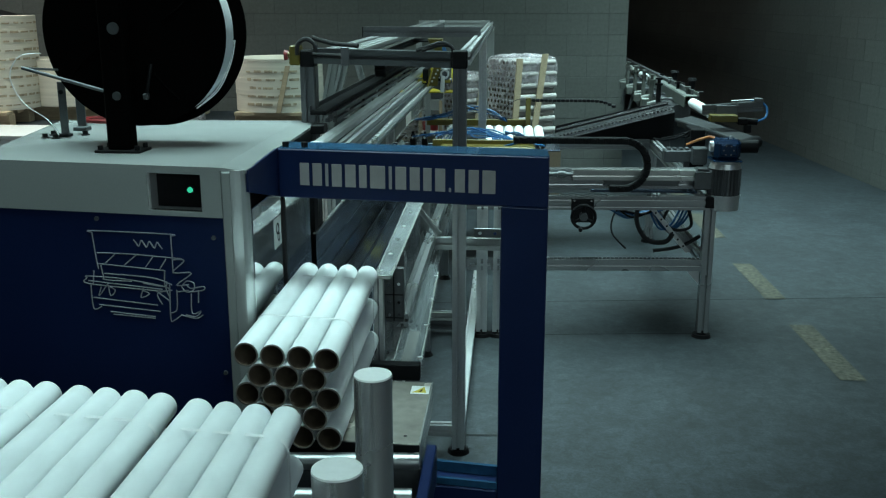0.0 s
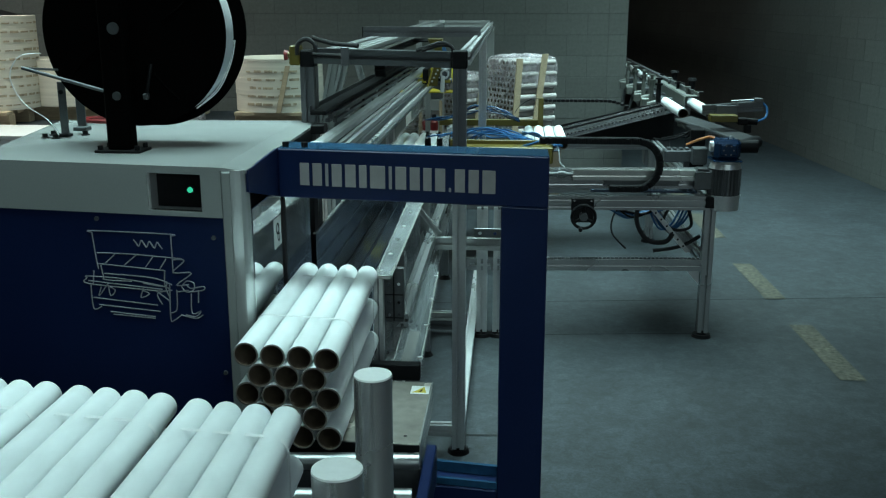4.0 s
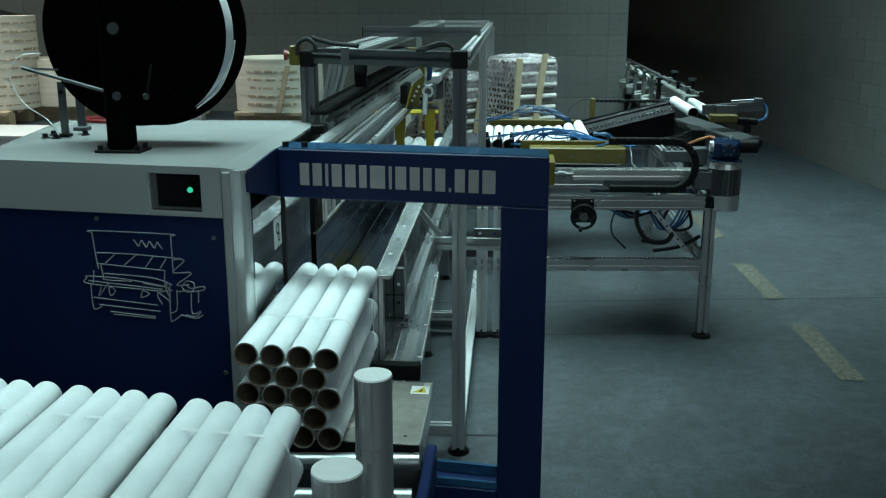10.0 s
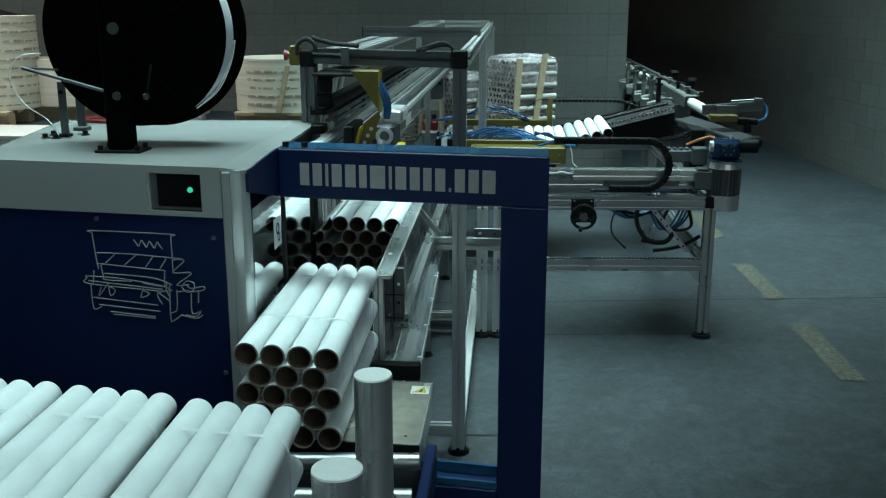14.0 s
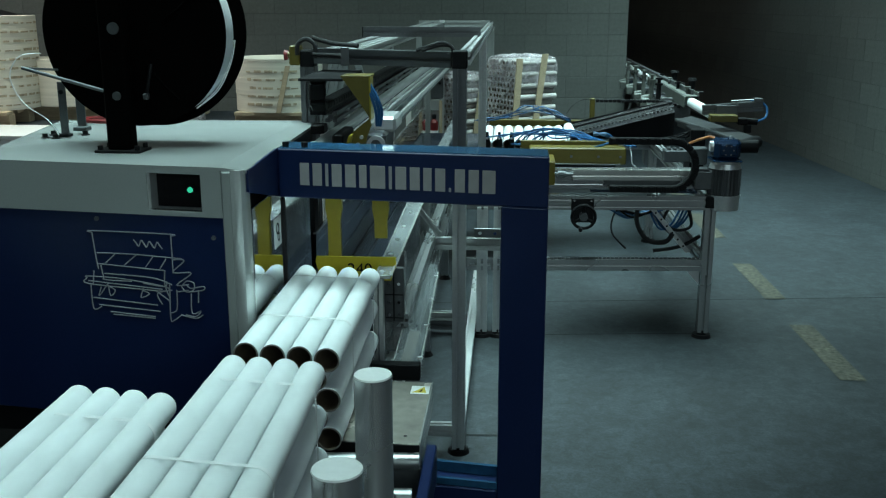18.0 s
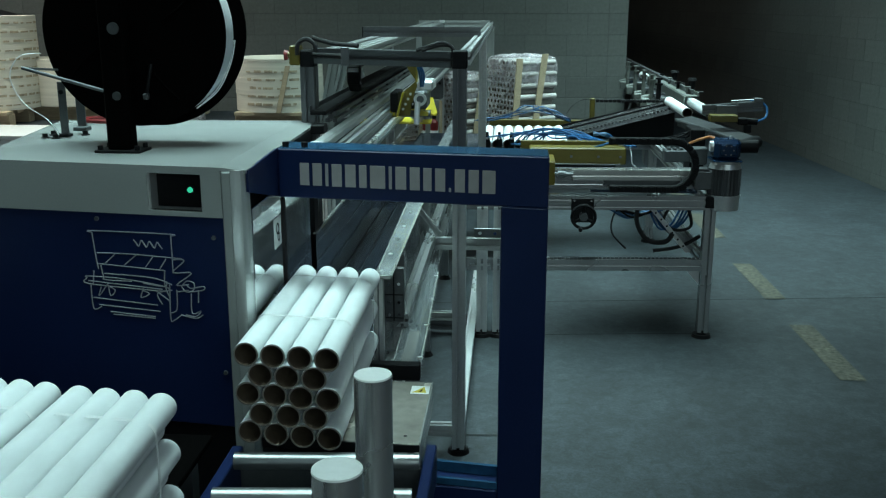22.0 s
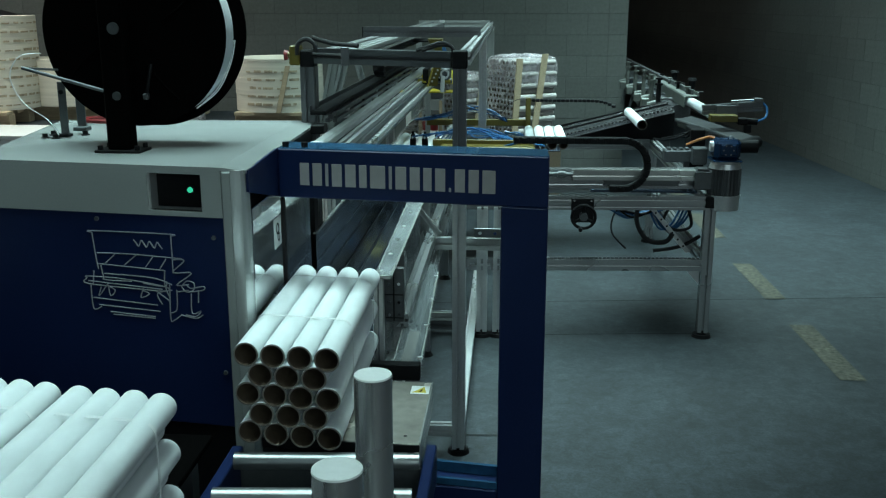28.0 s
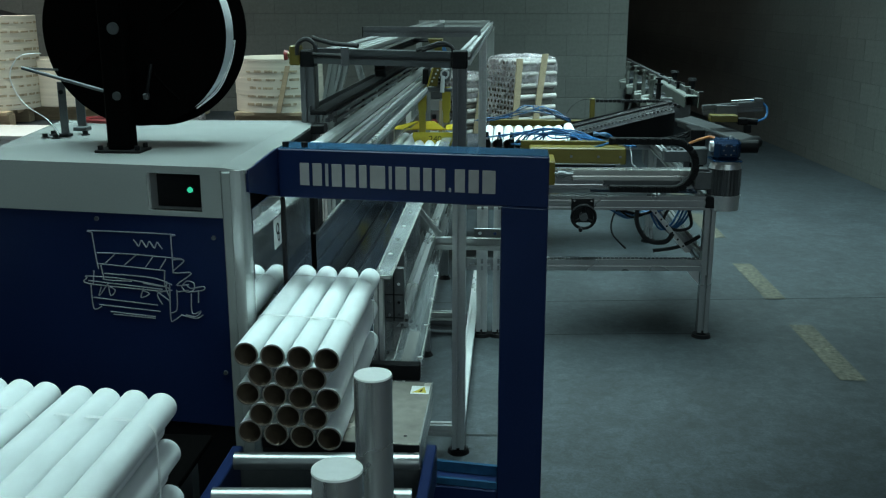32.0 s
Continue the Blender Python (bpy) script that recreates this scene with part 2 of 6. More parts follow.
        fs.append(tuple(range(len(vs) - seg, len(vs))))
        return self.add(vs, fs)

    def prism(self, poly, axis, a, b, skew=0.0):
        """Polygon in the plane across the axis (x, y or z), drawn out from a to b."""
        n = len(poly)

        def at(p, q):
            return {"x": (q, p[0], p[1]), "y": (p[0], q, p[1]), "z": (p[0], p[1], q)}[axis]
        vs = [at(p, a) for p in poly] + [at(p, b) for p in poly]
        if skew:
            vs = [(x, y + skew * x, z) for x, y, z in vs]
        fs = [tuple(range(n)), tuple(range(n, 2 * n))[::-1]]
        fs += [(i, n + i, n + (i + 1) % n, (i + 1) % n) for i in range(n)]
        return self.add(vs, fs)

    def slot_bar(self, p0, p1, w=0.045, h=None, side=(0, 0, 1)):
        """Slotted aluminium profile from p0 to p1; w across, h along side."""
        p0, p1 = Vector(p0), Vector(p1)
        h = h or w
        d = (p1 - p0).normalized()
        s = Vector(side)
        s = (s - d * s.dot(d)).normalized() if abs(s.normalized().dot(d)) < 0.95 else d.orthogonal().normalized()
        c = d.cross(s)
        pts = []

        def edge(ax, ay, bx, by, wid):
            # one side with slots at about 45 mm spacing
            n = max(1, round(wid / 0.047))
            nx, ny = (by - ay), -(bx - ax)
            q = math.hypot(nx, ny)
            nx, ny = -nx / q, -ny / q
            pts.append((ax, ay))
            for k in range(n):
                m = (k + 0.5) / n
                sw, dep = 0.0065 / wid, min(0.016, 0.28 * min(w, h))
                for t, e in ((m - sw, 0), (m - sw, dep), (m + sw, dep), (m + sw, 0)):
                    pts.append((ax + (bx - ax) * t + nx * e, ay + (by - ay) * t + ny * e))
        W, Hh = w / 2, h / 2
        edge(-W, -Hh, W, -Hh, w)
        edge(W, -Hh, W, Hh, h)
        edge(W, Hh, -W, Hh, w)
        edge(-W, Hh, -W, -Hh, h)
        n = len(pts)
        vs = [p0 + c * x + s * y for x, y in pts] + [p1 + c * x + s * y for x, y in pts]
        fs = [tuple(range(n)), tuple(range(n, 2 * n))[::-1]] + [(i, n + i, n + (i + 1) % n, (i + 1) % n) for i in range(n)]
        return self.add(vs, fs)

    def mesh(self, name, *mats, smooth=True):
        me = bpy.data.meshes.new(name)
        me.from_pydata(self.v, [], self.f)
        bm = bmesh.new()
        bm.from_mesh(me)
        bmesh.ops.recalc_face_normals(bm, faces=bm.faces)
        bm.to_mesh(me)
        bm.free()
        for m in mats:
            me.materials.append(m)
        me.polygons.foreach_set("material_index", self.mi)
        if smooth:
            me.polygons.foreach_set("use_smooth", [True] * len(me.polygons))
            me.set_sharp_from_angle(angle=radians(32))
        return me


def thing(name, label, category, at=(0, 0, 0), group="", kind=""):
    ob = new(name)
    ob.empty_display_size = 0.05
    ob.location = at
    return tagged(ob, label, category, group, kind)


def part(name, shape, material, parent, label="", at=None):
    mats = material if isinstance(material, (list, tuple)) else [material]
    me = shape if isinstance(shape, bpy.types.Mesh) else shape.mesh(name, *mats)
    ob = new(name, me)
    ob.parent = parent
    if at is not None:
        ob.location = at
    return tagged(ob, label)


def solid(name, shape, material, label, category, group="", kind="", at=(0, 0, 0)):
    mats = material if isinstance(material, (list, tuple)) else [material]
    ob = new(name, shape.mesh(name, *mats))
    ob.location = at
    return tagged(ob, label, category, group, kind)


def glide(ob, rows):
    """Key a thing along rows of (seconds, x, y, z[, rx])."""
    walk(ob, [(r[0], pose(*r[1:4], *(r[4:] or (0,)))) for r in rows])


SK = -0.135  # the machine's cross direction: y falls by this much per metre of x

# ---- setting ----
def build_room():
    solid("floor", Shape().box(-10, 5, -4, 34, -0.2, 0), M_FLOOR, "smooth grey concrete floor with faint stains", "floor", kind="structure")
    g = Shape()
    # Third entry: a short dark line below the table, ending near its leg.
    for y0, k, x0, x1 in ((5.70, 0.11, -10, 4), (3.80, 0.03, -10, 0.03), (5.09, 0.094, -0.1, 1.13)):
        g.add([(x0, y0 + x0 * k - 0.005, 0.004), (x1, y0 + x1 * k - 0.005, 0.004), (x1, y0 + x1 * k + 0.005, 0.004), (x0, y0 + x0 * k + 0.005, 0.004)], [(0, 1, 2, 3)])
    solid("floor_joint", g, M_RUBBER, "dark saw-cut joints and a short dark line across the concrete floor", "floor joint", kind="structure")
    solid("ceiling", Shape().box(-10, 5, -4, 34, 5.0, 5.2), M_CEIL, "dark hall ceiling", "ceiling", kind="structure")
    # The front opening is unseen, added to go with the front fill.
    solid("wall_front", Shape().box(-10, 5, -4.2, -4, 0, 2.0).box(-10, 5, -4.2, -4, 4.3, 5).box(-10, -1.4, -4.2, -4, 2.0, 4.3).box(4.8, 5, -4.2, -4, 2.0, 4.3), M_BLOCK, "grey block wall with a long high opening added for the front fill", "wall", kind="structure")
    solid("wall_far", Shape().box(-10, 5, 34, 34.2, 0, 5), M_BLOCK, "dim grey end wall of the hall", "wall", kind="structure")
    s = Shape()
    s.box(-10.2, -10, -4, 5.2, 0, 5).box(-10.2, -10, 12.8, 34, 0, 5).box(-10.2, -10, 5.2, 12.8, 4.1, 5)
    solid("wall_left", s, M_BLOCK, "grey block wall with a wide loading opening", "wall", kind="structure")


BLOCK_H, BLOCK_L = 0.2175, 0.435


def block_wall(name, label, at, turn, length, height, rows, first_z):
    """Wall whose face is its local x-z plane at y 0; blocks stand 6 mm proud of the mortar."""
    wall = solid(name, Shape().box(0, length, 0.006, 0.24, 0, height), M_MORTAR, label, "wall", kind="structure")
    wall.matrix_world = pose(*at, 0, 0, turn)
    full = Shape().box(0.004, BLOCK_L - 0.003, 0.003, 0.05, 0.003, BLOCK_H - 0.003, 0.0015).mesh("block", M_BLOCK)
    half = Shape().box(0.004, BLOCK_L / 2 - 0.003, 0.003, 0.05, 0.003, BLOCK_H - 0.003, 0.0015).mesh("block_half", M_BLOCK)
    rnd = random.Random(name)
    cuts = {}
    for r in range(rows):
        z = first_z + r * BLOCK_H
        x = 0.0
        k = 0
        while x < length - 0.1:
            short = (r % 2 and k == 0) or x + BLOCK_L > length
            if x + (BLOCK_L / 2 if short else BLOCK_L) > length + 0.01:
                break
            ob = new("block", half if short else full)
            ob.parent = wall
            ob.location = (x, rnd.uniform(-0.001, 0.001), z)
            x += BLOCK_L / 2 if short else BLOCK_L
            k += 1
        rest = round(length - x, 3)
        if rest > 0.02:
            if rest not in cuts:
                cuts[rest] = Shape().box(0.004, rest, 0.003, 0.05, 0.003, BLOCK_H - 0.003, 0.0015).mesh("block_cut", M_BLOCK)
            ob = new("block", cuts[rest])
            ob.parent = wall
            ob.location = (x, 0, z)
    up = Shape().box(0, length, 0.0, 0.05, first_z + rows * BLOCK_H, height)
    part("upper_wall", up, M_BLOCK, wall)
    return wall


def dashes():
    for i, (x0, x1, y0, y1) in enumerate(((1.63, 1.76, 4.54, 5.38), (1.60, 1.73, 5.88, 6.72), (1.57, 1.70, 7.5, 8.4), (1.55, 1.68, 9.2, 10.1))):
        solid("floor_marking", Shape().add([(x0, y0, 0.004), (x1, y0, 0.004), (x1 - 0.02, y1, 0.004), (x0 - 0.02, y1, 0.004)], [(0, 1, 2, 3)]), M_YPAINT, "worn yellow painted dash on the concrete floor", "floor marking", "yellow floor dashes", "structure")


# ---- strapping machine ----
def front(x):
    return 2.585 + SK * x


def strapping_machine():
    t = thing("strapping_machine", "white and navy strapping machine cabinet with polished steel side", "machine", (-1.2, 3.2, 0))
    t.location = (0, 0, 0)
    lid = Shape()
    lid.prism([(-1.655, 2.81), (-0.846, front(-0.846)), (-0.862, 3.855), (-1.825, 3.79)], "z", 1.325, 1.337)
    part("top_cover", lid, M_WHITE, t, "white powder-coated top")
    edge = Shape().add([(x, y, z + dz) for dz in (0, -0.010) for x, y, z in ((-0.846, front(-0.846), 1.337), (-0.768, front(-0.768) + 0.02, 1.3285), (-0.790, 3.86, 1.3285), (-0.862, 3.855, 1.337))], [(0, 1, 2, 3), (7, 6, 5, 4), (0, 4, 5, 1), (1, 5, 6, 2), (2, 6, 7, 3), (3, 7, 4, 0)])
    part("cover_edge", edge, M_WHITE, t, "sloping white edge strip")
    core = Shape().prism([(-1.64, 2.87), (-0.80, 2.76), (-0.80, 3.80), (-1.80, 3.76)], "z", 0.10, 1.325)
    part("body", core, M_BLACK, t)
    for x0, x1, z0, z1 in ((-1.70, -1.075, 1.187, 1.325), (-0.905, -0.842, 1.187, 1.325), (-1.075, -0.905, 1.187, 1.203), (-1.075, -0.905, 1.314, 1.325)):
        part("front_band", Shape().box(x0, x1, 2.585, 2.61, z0, z1, 0.0, SK), M_WHITE, t, "white band round the control window")
    part("edge_trim", Shape().box(-0.842, -0.812, 2.585, 2.62, 0.10, 1.325, 0.004, SK), M_WHITE, t)
    part("front_panel", Shape().box(-1.70, -0.842, 2.592, 2.60, 0.52, 1.187, 0.002, SK), M_BLUE, t, "navy front panel")
    part("plinth", Shape().box(-1.70, -0.842, 2.60, 2.64, 0.10, 0.52, 0.002, SK), M_BLACK, t)
    # rounded corner post
    c = Shape()
    c.prism([(-0.812, 2.585), (-0.79, 2.585), (-0.781, 2.589), (-0.775, 2.60), (-0.775, 2.66), (-0.812, 2.66)], "z", 0.10, 1.330, SK)
    part("corner_post", c, M_POLISH, t, "rounded polished steel corner post")
    part("side_panel", Shape().box(-0.785, -0.775, 2.777, 3.155, 0.45, 1.20, 0.002), M_STEEL, t, "mirror-polished steel side")
    part("side_panel", Shape().box(-0.785, -0.776, 3.178, 3.60, 0.45, 1.20, 0.002), M_STEEL, t, "mirror-polished steel side")
    part("sticker", Shape().box(-0.7752, -0.7740, 3.030, 3.122, 1.008, 1.108, 0.0), M_LABEL, t, "white hazard sticker")
    s = Shape().ring((-0.7742, 3.074, 1.070), (-0.7732, 3.074, 1.070), 0.020, 0.013, 20).ring((-0.7742, 3.086, 1.040), (-0.7732, 3.086, 1.040), 0.016, 0.010, 20)
    part("sticker_mark", s, M_BLACK, t)
    part("seal_strip", Shape().box(-0.782, -0.768, 3.157, 3.176, 0.45, 1.20, 0.003), M_RUBBER, t, "black rubber strip")
    w = Shape().box(-1.072, -0.908, 2.645, 2.65, 1.203, 1.314, 0, SK)
    part("window", w, M_BLACK, t, "dark recessed control window")
    s = Shape().box(-1.075, -1.066, 2.59, 2.645, 1.203, 1.314, 0, SK).box(-1.066, -0.908, 2.59, 2.645, 1.197, 1.203, 0, SK)
    part("window_frame", s, M_ALU, t)
    y = front(-0.962) + 0.035
    part("status_lamp", Shape().cyl((-0.952, y + 0.02, 1.260), (-0.952, y, 1.260), 0.0082, 20), M_GREEN, t, "glowing green lamp")
    part("lamp_bezel", Shape().ring((-0.952, y + 0.02, 1.260), (-0.952, y + 0.002, 1.260), 0.0145, 0.0086, 24), M_BLACK, t)
    for x, z in ((-1.25, 1.167), (-0.875, 1.125), (-0.862, 0.70), (-1.66, 0.72)):
        part("screw", Shape().cyl((x, front(x) + 0.008, z), (x, front(x) + 0.001, z), 0.007, 10), M_MOTOR, t)
    return t


def guard_gate():
    t = thing("guard_gate", "navy blue sheet-steel gate frame with a row of grey bars", "guard frame")
    c = 2.975
    part("beam", Shape().box(-0.765, 0.118, c, c + 0.15, 1.176, 1.338, 0.004, SK), M_BLUE, t)
    part("beam_top", Shape().box(-0.762, 0.116, c + 0.004, c + 0.146, 1.338, 1.3405, 0, SK), M_BLUESHEEN, t, "navy upper face with its pale sheen in the colour")
    part("post", Shape().box(-0.030, 0.118, c, c + 0.15, 0.0, 1.176, 0.004, SK), M_BLUE, t)
    part("lower_beam", Shape().box(-0.30, -0.030, c - 0.004, c + 0.12, 0.115, 0.185, 0.004, SK), M_BLUE, t)
    part("lower_channel", Shape().box(-0.30, -0.030, c + 0.004, c + 0.016, 0.185, 0.212, 0.002, SK), M_BLUESHEEN, t, "blue folded channel edge")
    part("lower_channel", Shape().box(-0.30, -0.030, c + 0.100, c + 0.114, 0.185, 0.225, 0.002, SK), M_BLUESHEEN, t, "blue folded channel edge")
    for x in (-0.745, -0.68):
        part("bolt", Shape().cyl((x, c + 0.04 + SK * x, 1.3405), (x, c + 0.04 + SK * x, 1.356), 0.011, 10), M_BLACK, t)
    r = Shape()
    r.prism([(2.72, 1.325), (3.09, 1.338), (3.09, 1.176), (2.72, 1.262)], "x", -0.773, -0.765)
    part("side_return", r, M_BLUE, t)
    # row of plain grey bars
    x = -0.690
    widths = [0.0375, 0.0375, 0.0165, 0.0395, 0.041, 0.031, 0.056, 0.0165, 0.0415, 0.0385, 0.033, 0.0385, 0.0135, 0.0385, 0.0385, 0.0475]
    for i, wd in enumerate(widths):
        z0, z1 = (1.220, 1.294) if i != 12 else (1.220, 1.233)
        part("grey_bar", Shape().box(x, x + wd - 0.006, c - 0.0025, c + 0.001, z0 - 0.008 * (x + 0.7), z1 - 0.008 * (x + 0.7), 0.001, SK), M_LETTER, t, "grey vinyl bar")
        x += wd + 0.0055
    return t


# ---- tubes ----
TUBE_D, TUBE_L, ROW_Z, PITCH = 0.0710, 0.812, 0.0580, 0.0772


def tube_mesh():
    s = Shape()
    n, ro, ri = 28, TUBE_D / 2 - 0.0002, TUBE_D / 2 - 0.0048
    vs = []
    for y, r in ((0, ro - 0.0012), (0.0012, ro), (TUBE_L - 0.0012, ro), (TUBE_L, ro - 0.0012), (TUBE_L, ri), (0, ri)):
        for i in range(n):
            a = 2 * math.pi * i / n
            vs.append((r * math.cos(a), y, r * math.sin(a)))
    for k, m in ((0, 2), (1, 0), (2, 2), (3, 2), (4, 1), (5, 2)):
        s.k = m
        fs = [(k * n + i, k * n + (i + 1) % n, ((k + 1) % 6) * n + (i + 1) % n, ((k + 1) % 6) * n + i) for i in range(n)]
        o = 0
        s.f += fs
        s.mi += [m] * n
    s.v = vs
    return s.mesh("tube", M_TUBE, M_CARD, M_CARDRIM)


TUBE = tube_mesh()


def strap_mesh(rows=5):
    """Flat band round a stack, 12 mm wide."""
    s = Shape()
    r = TUBE_D / 2 + 0.0006
    x, zt = 1.5 * (PITCH - 0.0025), TUBE_D / 2 + 4 * ROW_Z + 0.0035
    pts = []
    for cx, cz, a0 in ((x, zt, 0), (-x, zt, 90), (-x, TUBE_D / 2, 180), (x, TUBE_D / 2, 270)):
        for k in range(7):
            a = radians(a0 + 15 * k)
            pts.append((cx + r * math.cos(a), cz + r * math.sin(a)))
    n = len(pts)
    vs = []
    for y in (-0.006, 0.006):
        for e in (0, 0.0008):
            for px, pz in pts:
                d = math.hypot(px, pz - 0.17)
                vs.append((px * (1 + e / max(d, 0.01)), y + SK * 0.9 * px, pz + (pz - 0.17) * e / max(d, 0.01)))
    fs = []
    for i in range(n):
        j = (i + 1) % n
        fs += [(i, j, n + j, n + i), (2 * n + i, 3 * n + i, 3 * n + j, 2 * n + j), (n + i, n + j, 3 * n + j, 3 * n + i), (i, 2 * n + i, 2 * n + j, j)]
    s.add(vs, fs)
    return s.mesh("strap", M_STRAP)


STRAP = strap_mesh()


def stack_slot(row, col):
    n = 4 if row % 2 == 0 else 3
    return (col - (n - 1) / 2) * PITCH, TUBE_D / 2 + row * ROW_Z


def tube_bundle(label, rows=5, straps=(0.235, 0.660)):
    """Tubes lie a little apart at the front and close up towards the far end."""
    t = thing("tube_bundle", label, "tube bundle", group="bundles of paper tubes")
    rnd = random.Random(label)
    for r in range(rows):
        for c in range(4 if r % 2 == 0 else 3):
            x, z = stack_slot(r, c)
            tube = part("tube", TUBE, None, t)
            tube.matrix_basis = pose(x, SK * 0.9 * x + rnd.uniform(-0.003, 0.003), z, 0.17 * r, 0, 5.2 * x)
    for y in straps:
        part("strap", STRAP, None, t, "clear plastic strap", at=(0, y, 0))
    return t


# ---- roller conveyor, pusher rollers and table ----
def roller_conveyor():
    t = thing("roller_conveyor", "roller conveyor with blue side frames and steel rollers", "conveyor")
    for y in (0.59, 0.79, 0.99, 1.19, 1.40, 1.61, 1.82, 2.02, 2.222, 2.424):
        part("roller", Shape().cyl((-0.752, y - 0.032, 0.567), (-0.240, y, 0.567), 0.024, 24), M_CROLL, t)
    part("side_frame", Shape().box(-0.236, -0.205, 0.4, 2.60, 0.42, 0.535, 0.004), M_BLUE, t, "blue side frame")
    part("side_frame", Shape().box(-0.790, -0.757, 0.4, 2.50, 0.44, 0.560, 0.004), M_BLUE, t, "blue side frame")
    for x in (-0.22, -0.78):
        for y in (0.5, 2.4):
            part("leg", Shape().box(x - 0.02, x + 0.02, y - 0.02, y + 0.02, 0, 0.42, 0.003), M_BLUE2, t)
    part("cross_bar", Shape().box(-0.76, -0.24, 2.455, 2.47, 0.44, 0.53, 0.003), M_DGREY, t)
    return t


def feed_plate():
    t = thing("feed_plate", "stainless feed plate with a small warning label", "plate")
    z = 0.590
    part("plate", Shape().box(-0.70, -0.245, 2.472, 2.93, z - 0.008, z, 0.002, SK * 0.3), M_TINSHEET, t)
    part("lip", Shape().box(-0.70, -0.245, 2.465, 2.472, z - 0.030, z - 0.001, 0.001, SK * 0.3), M_BLACK, t)
    part("upstand", Shape().box(-0.248, -0.243, 2.49, 2.94, 0.50, z + 0.002, 0.001), M_SHEET, t)
    part("warning_label", Shape().box(-0.309, -0.250, 2.842, 2.905, z + 0.0005, z + 0.0015, 0.0), M_LABEL, t, "white and yellow warning label")
    part("warning_triangle", Shape().prism([(-0.304, 2.850), (-0.258, 2.850), (-0.268, 2.896)], "z", z + 0.0015, z + 0.0022), M_YELLOWB, t, "yellow triangle")
    part("warning_mark", Shape().prism([(-0.284, 2.856), (-0.274, 2.856), (-0.272, 2.880)], "z", z + 0.0022, z + 0.0027), M_BLACK, t)
    part("support", Shape().box(-0.66, -0.27, 2.52, 2.90, 0.53, z - 0.008, 0.004), M_BLACK, t)
    for x in (-0.29, -0.60):
        part("screw", Shape().cyl((x, 2.53, z), (x, 2.53, z + 0.002), 0.006, 10), M_STEEL, t)
    for x in (-0.60, -0.29):
        part("leg", Shape().box(x - 0.02, x + 0.02, 2.6, 2.64, 0.0, 0.53, 0.003), M_DGREY, t)
    return t


def output_table():
    t = thing("output_table", "low dark steel table beside the rollers", "table")
    part("tabletop", Shape().box(-3.6, -0.845, 1.0, 2.50, 0.573, 0.591, 0.003), M_DISC, t)
    for x in (-3.5, -2.2, -0.9):
        for y in (1.1, 2.4):
            part("leg", Shape().box(x - 0.03, x + 0.03, y - 0.03, y + 0.03, 0, 0.573, 0.003), M_DGREY, t)
    return t


def side_pusher():
    """Two upright turned rollers on a common slide; the origin is the rear roller's foot."""
    t = thing("side_pusher", "pair of upright aluminium pusher rollers on a slide", "pusher")
    for y, rad in ((0.0, 0.0455), (-0.475, 0.0495)):
        r = part("roller", Shape().cyl((0, y, 0.60), (0, y, 0.947), rad, 48), M_ROLLER, t)
        part("end_face", Shape().cyl((0, y, 0.947), (0, y, 0.951), rad, 48, rad - 0.001), M_CAP, r, "pale flat roller end")
    part("slide", Shape().box(-0.045, 0.045, -0.54, 0.06, 0.594, 0.61, 0.004), M_DGREY, t)
    return t


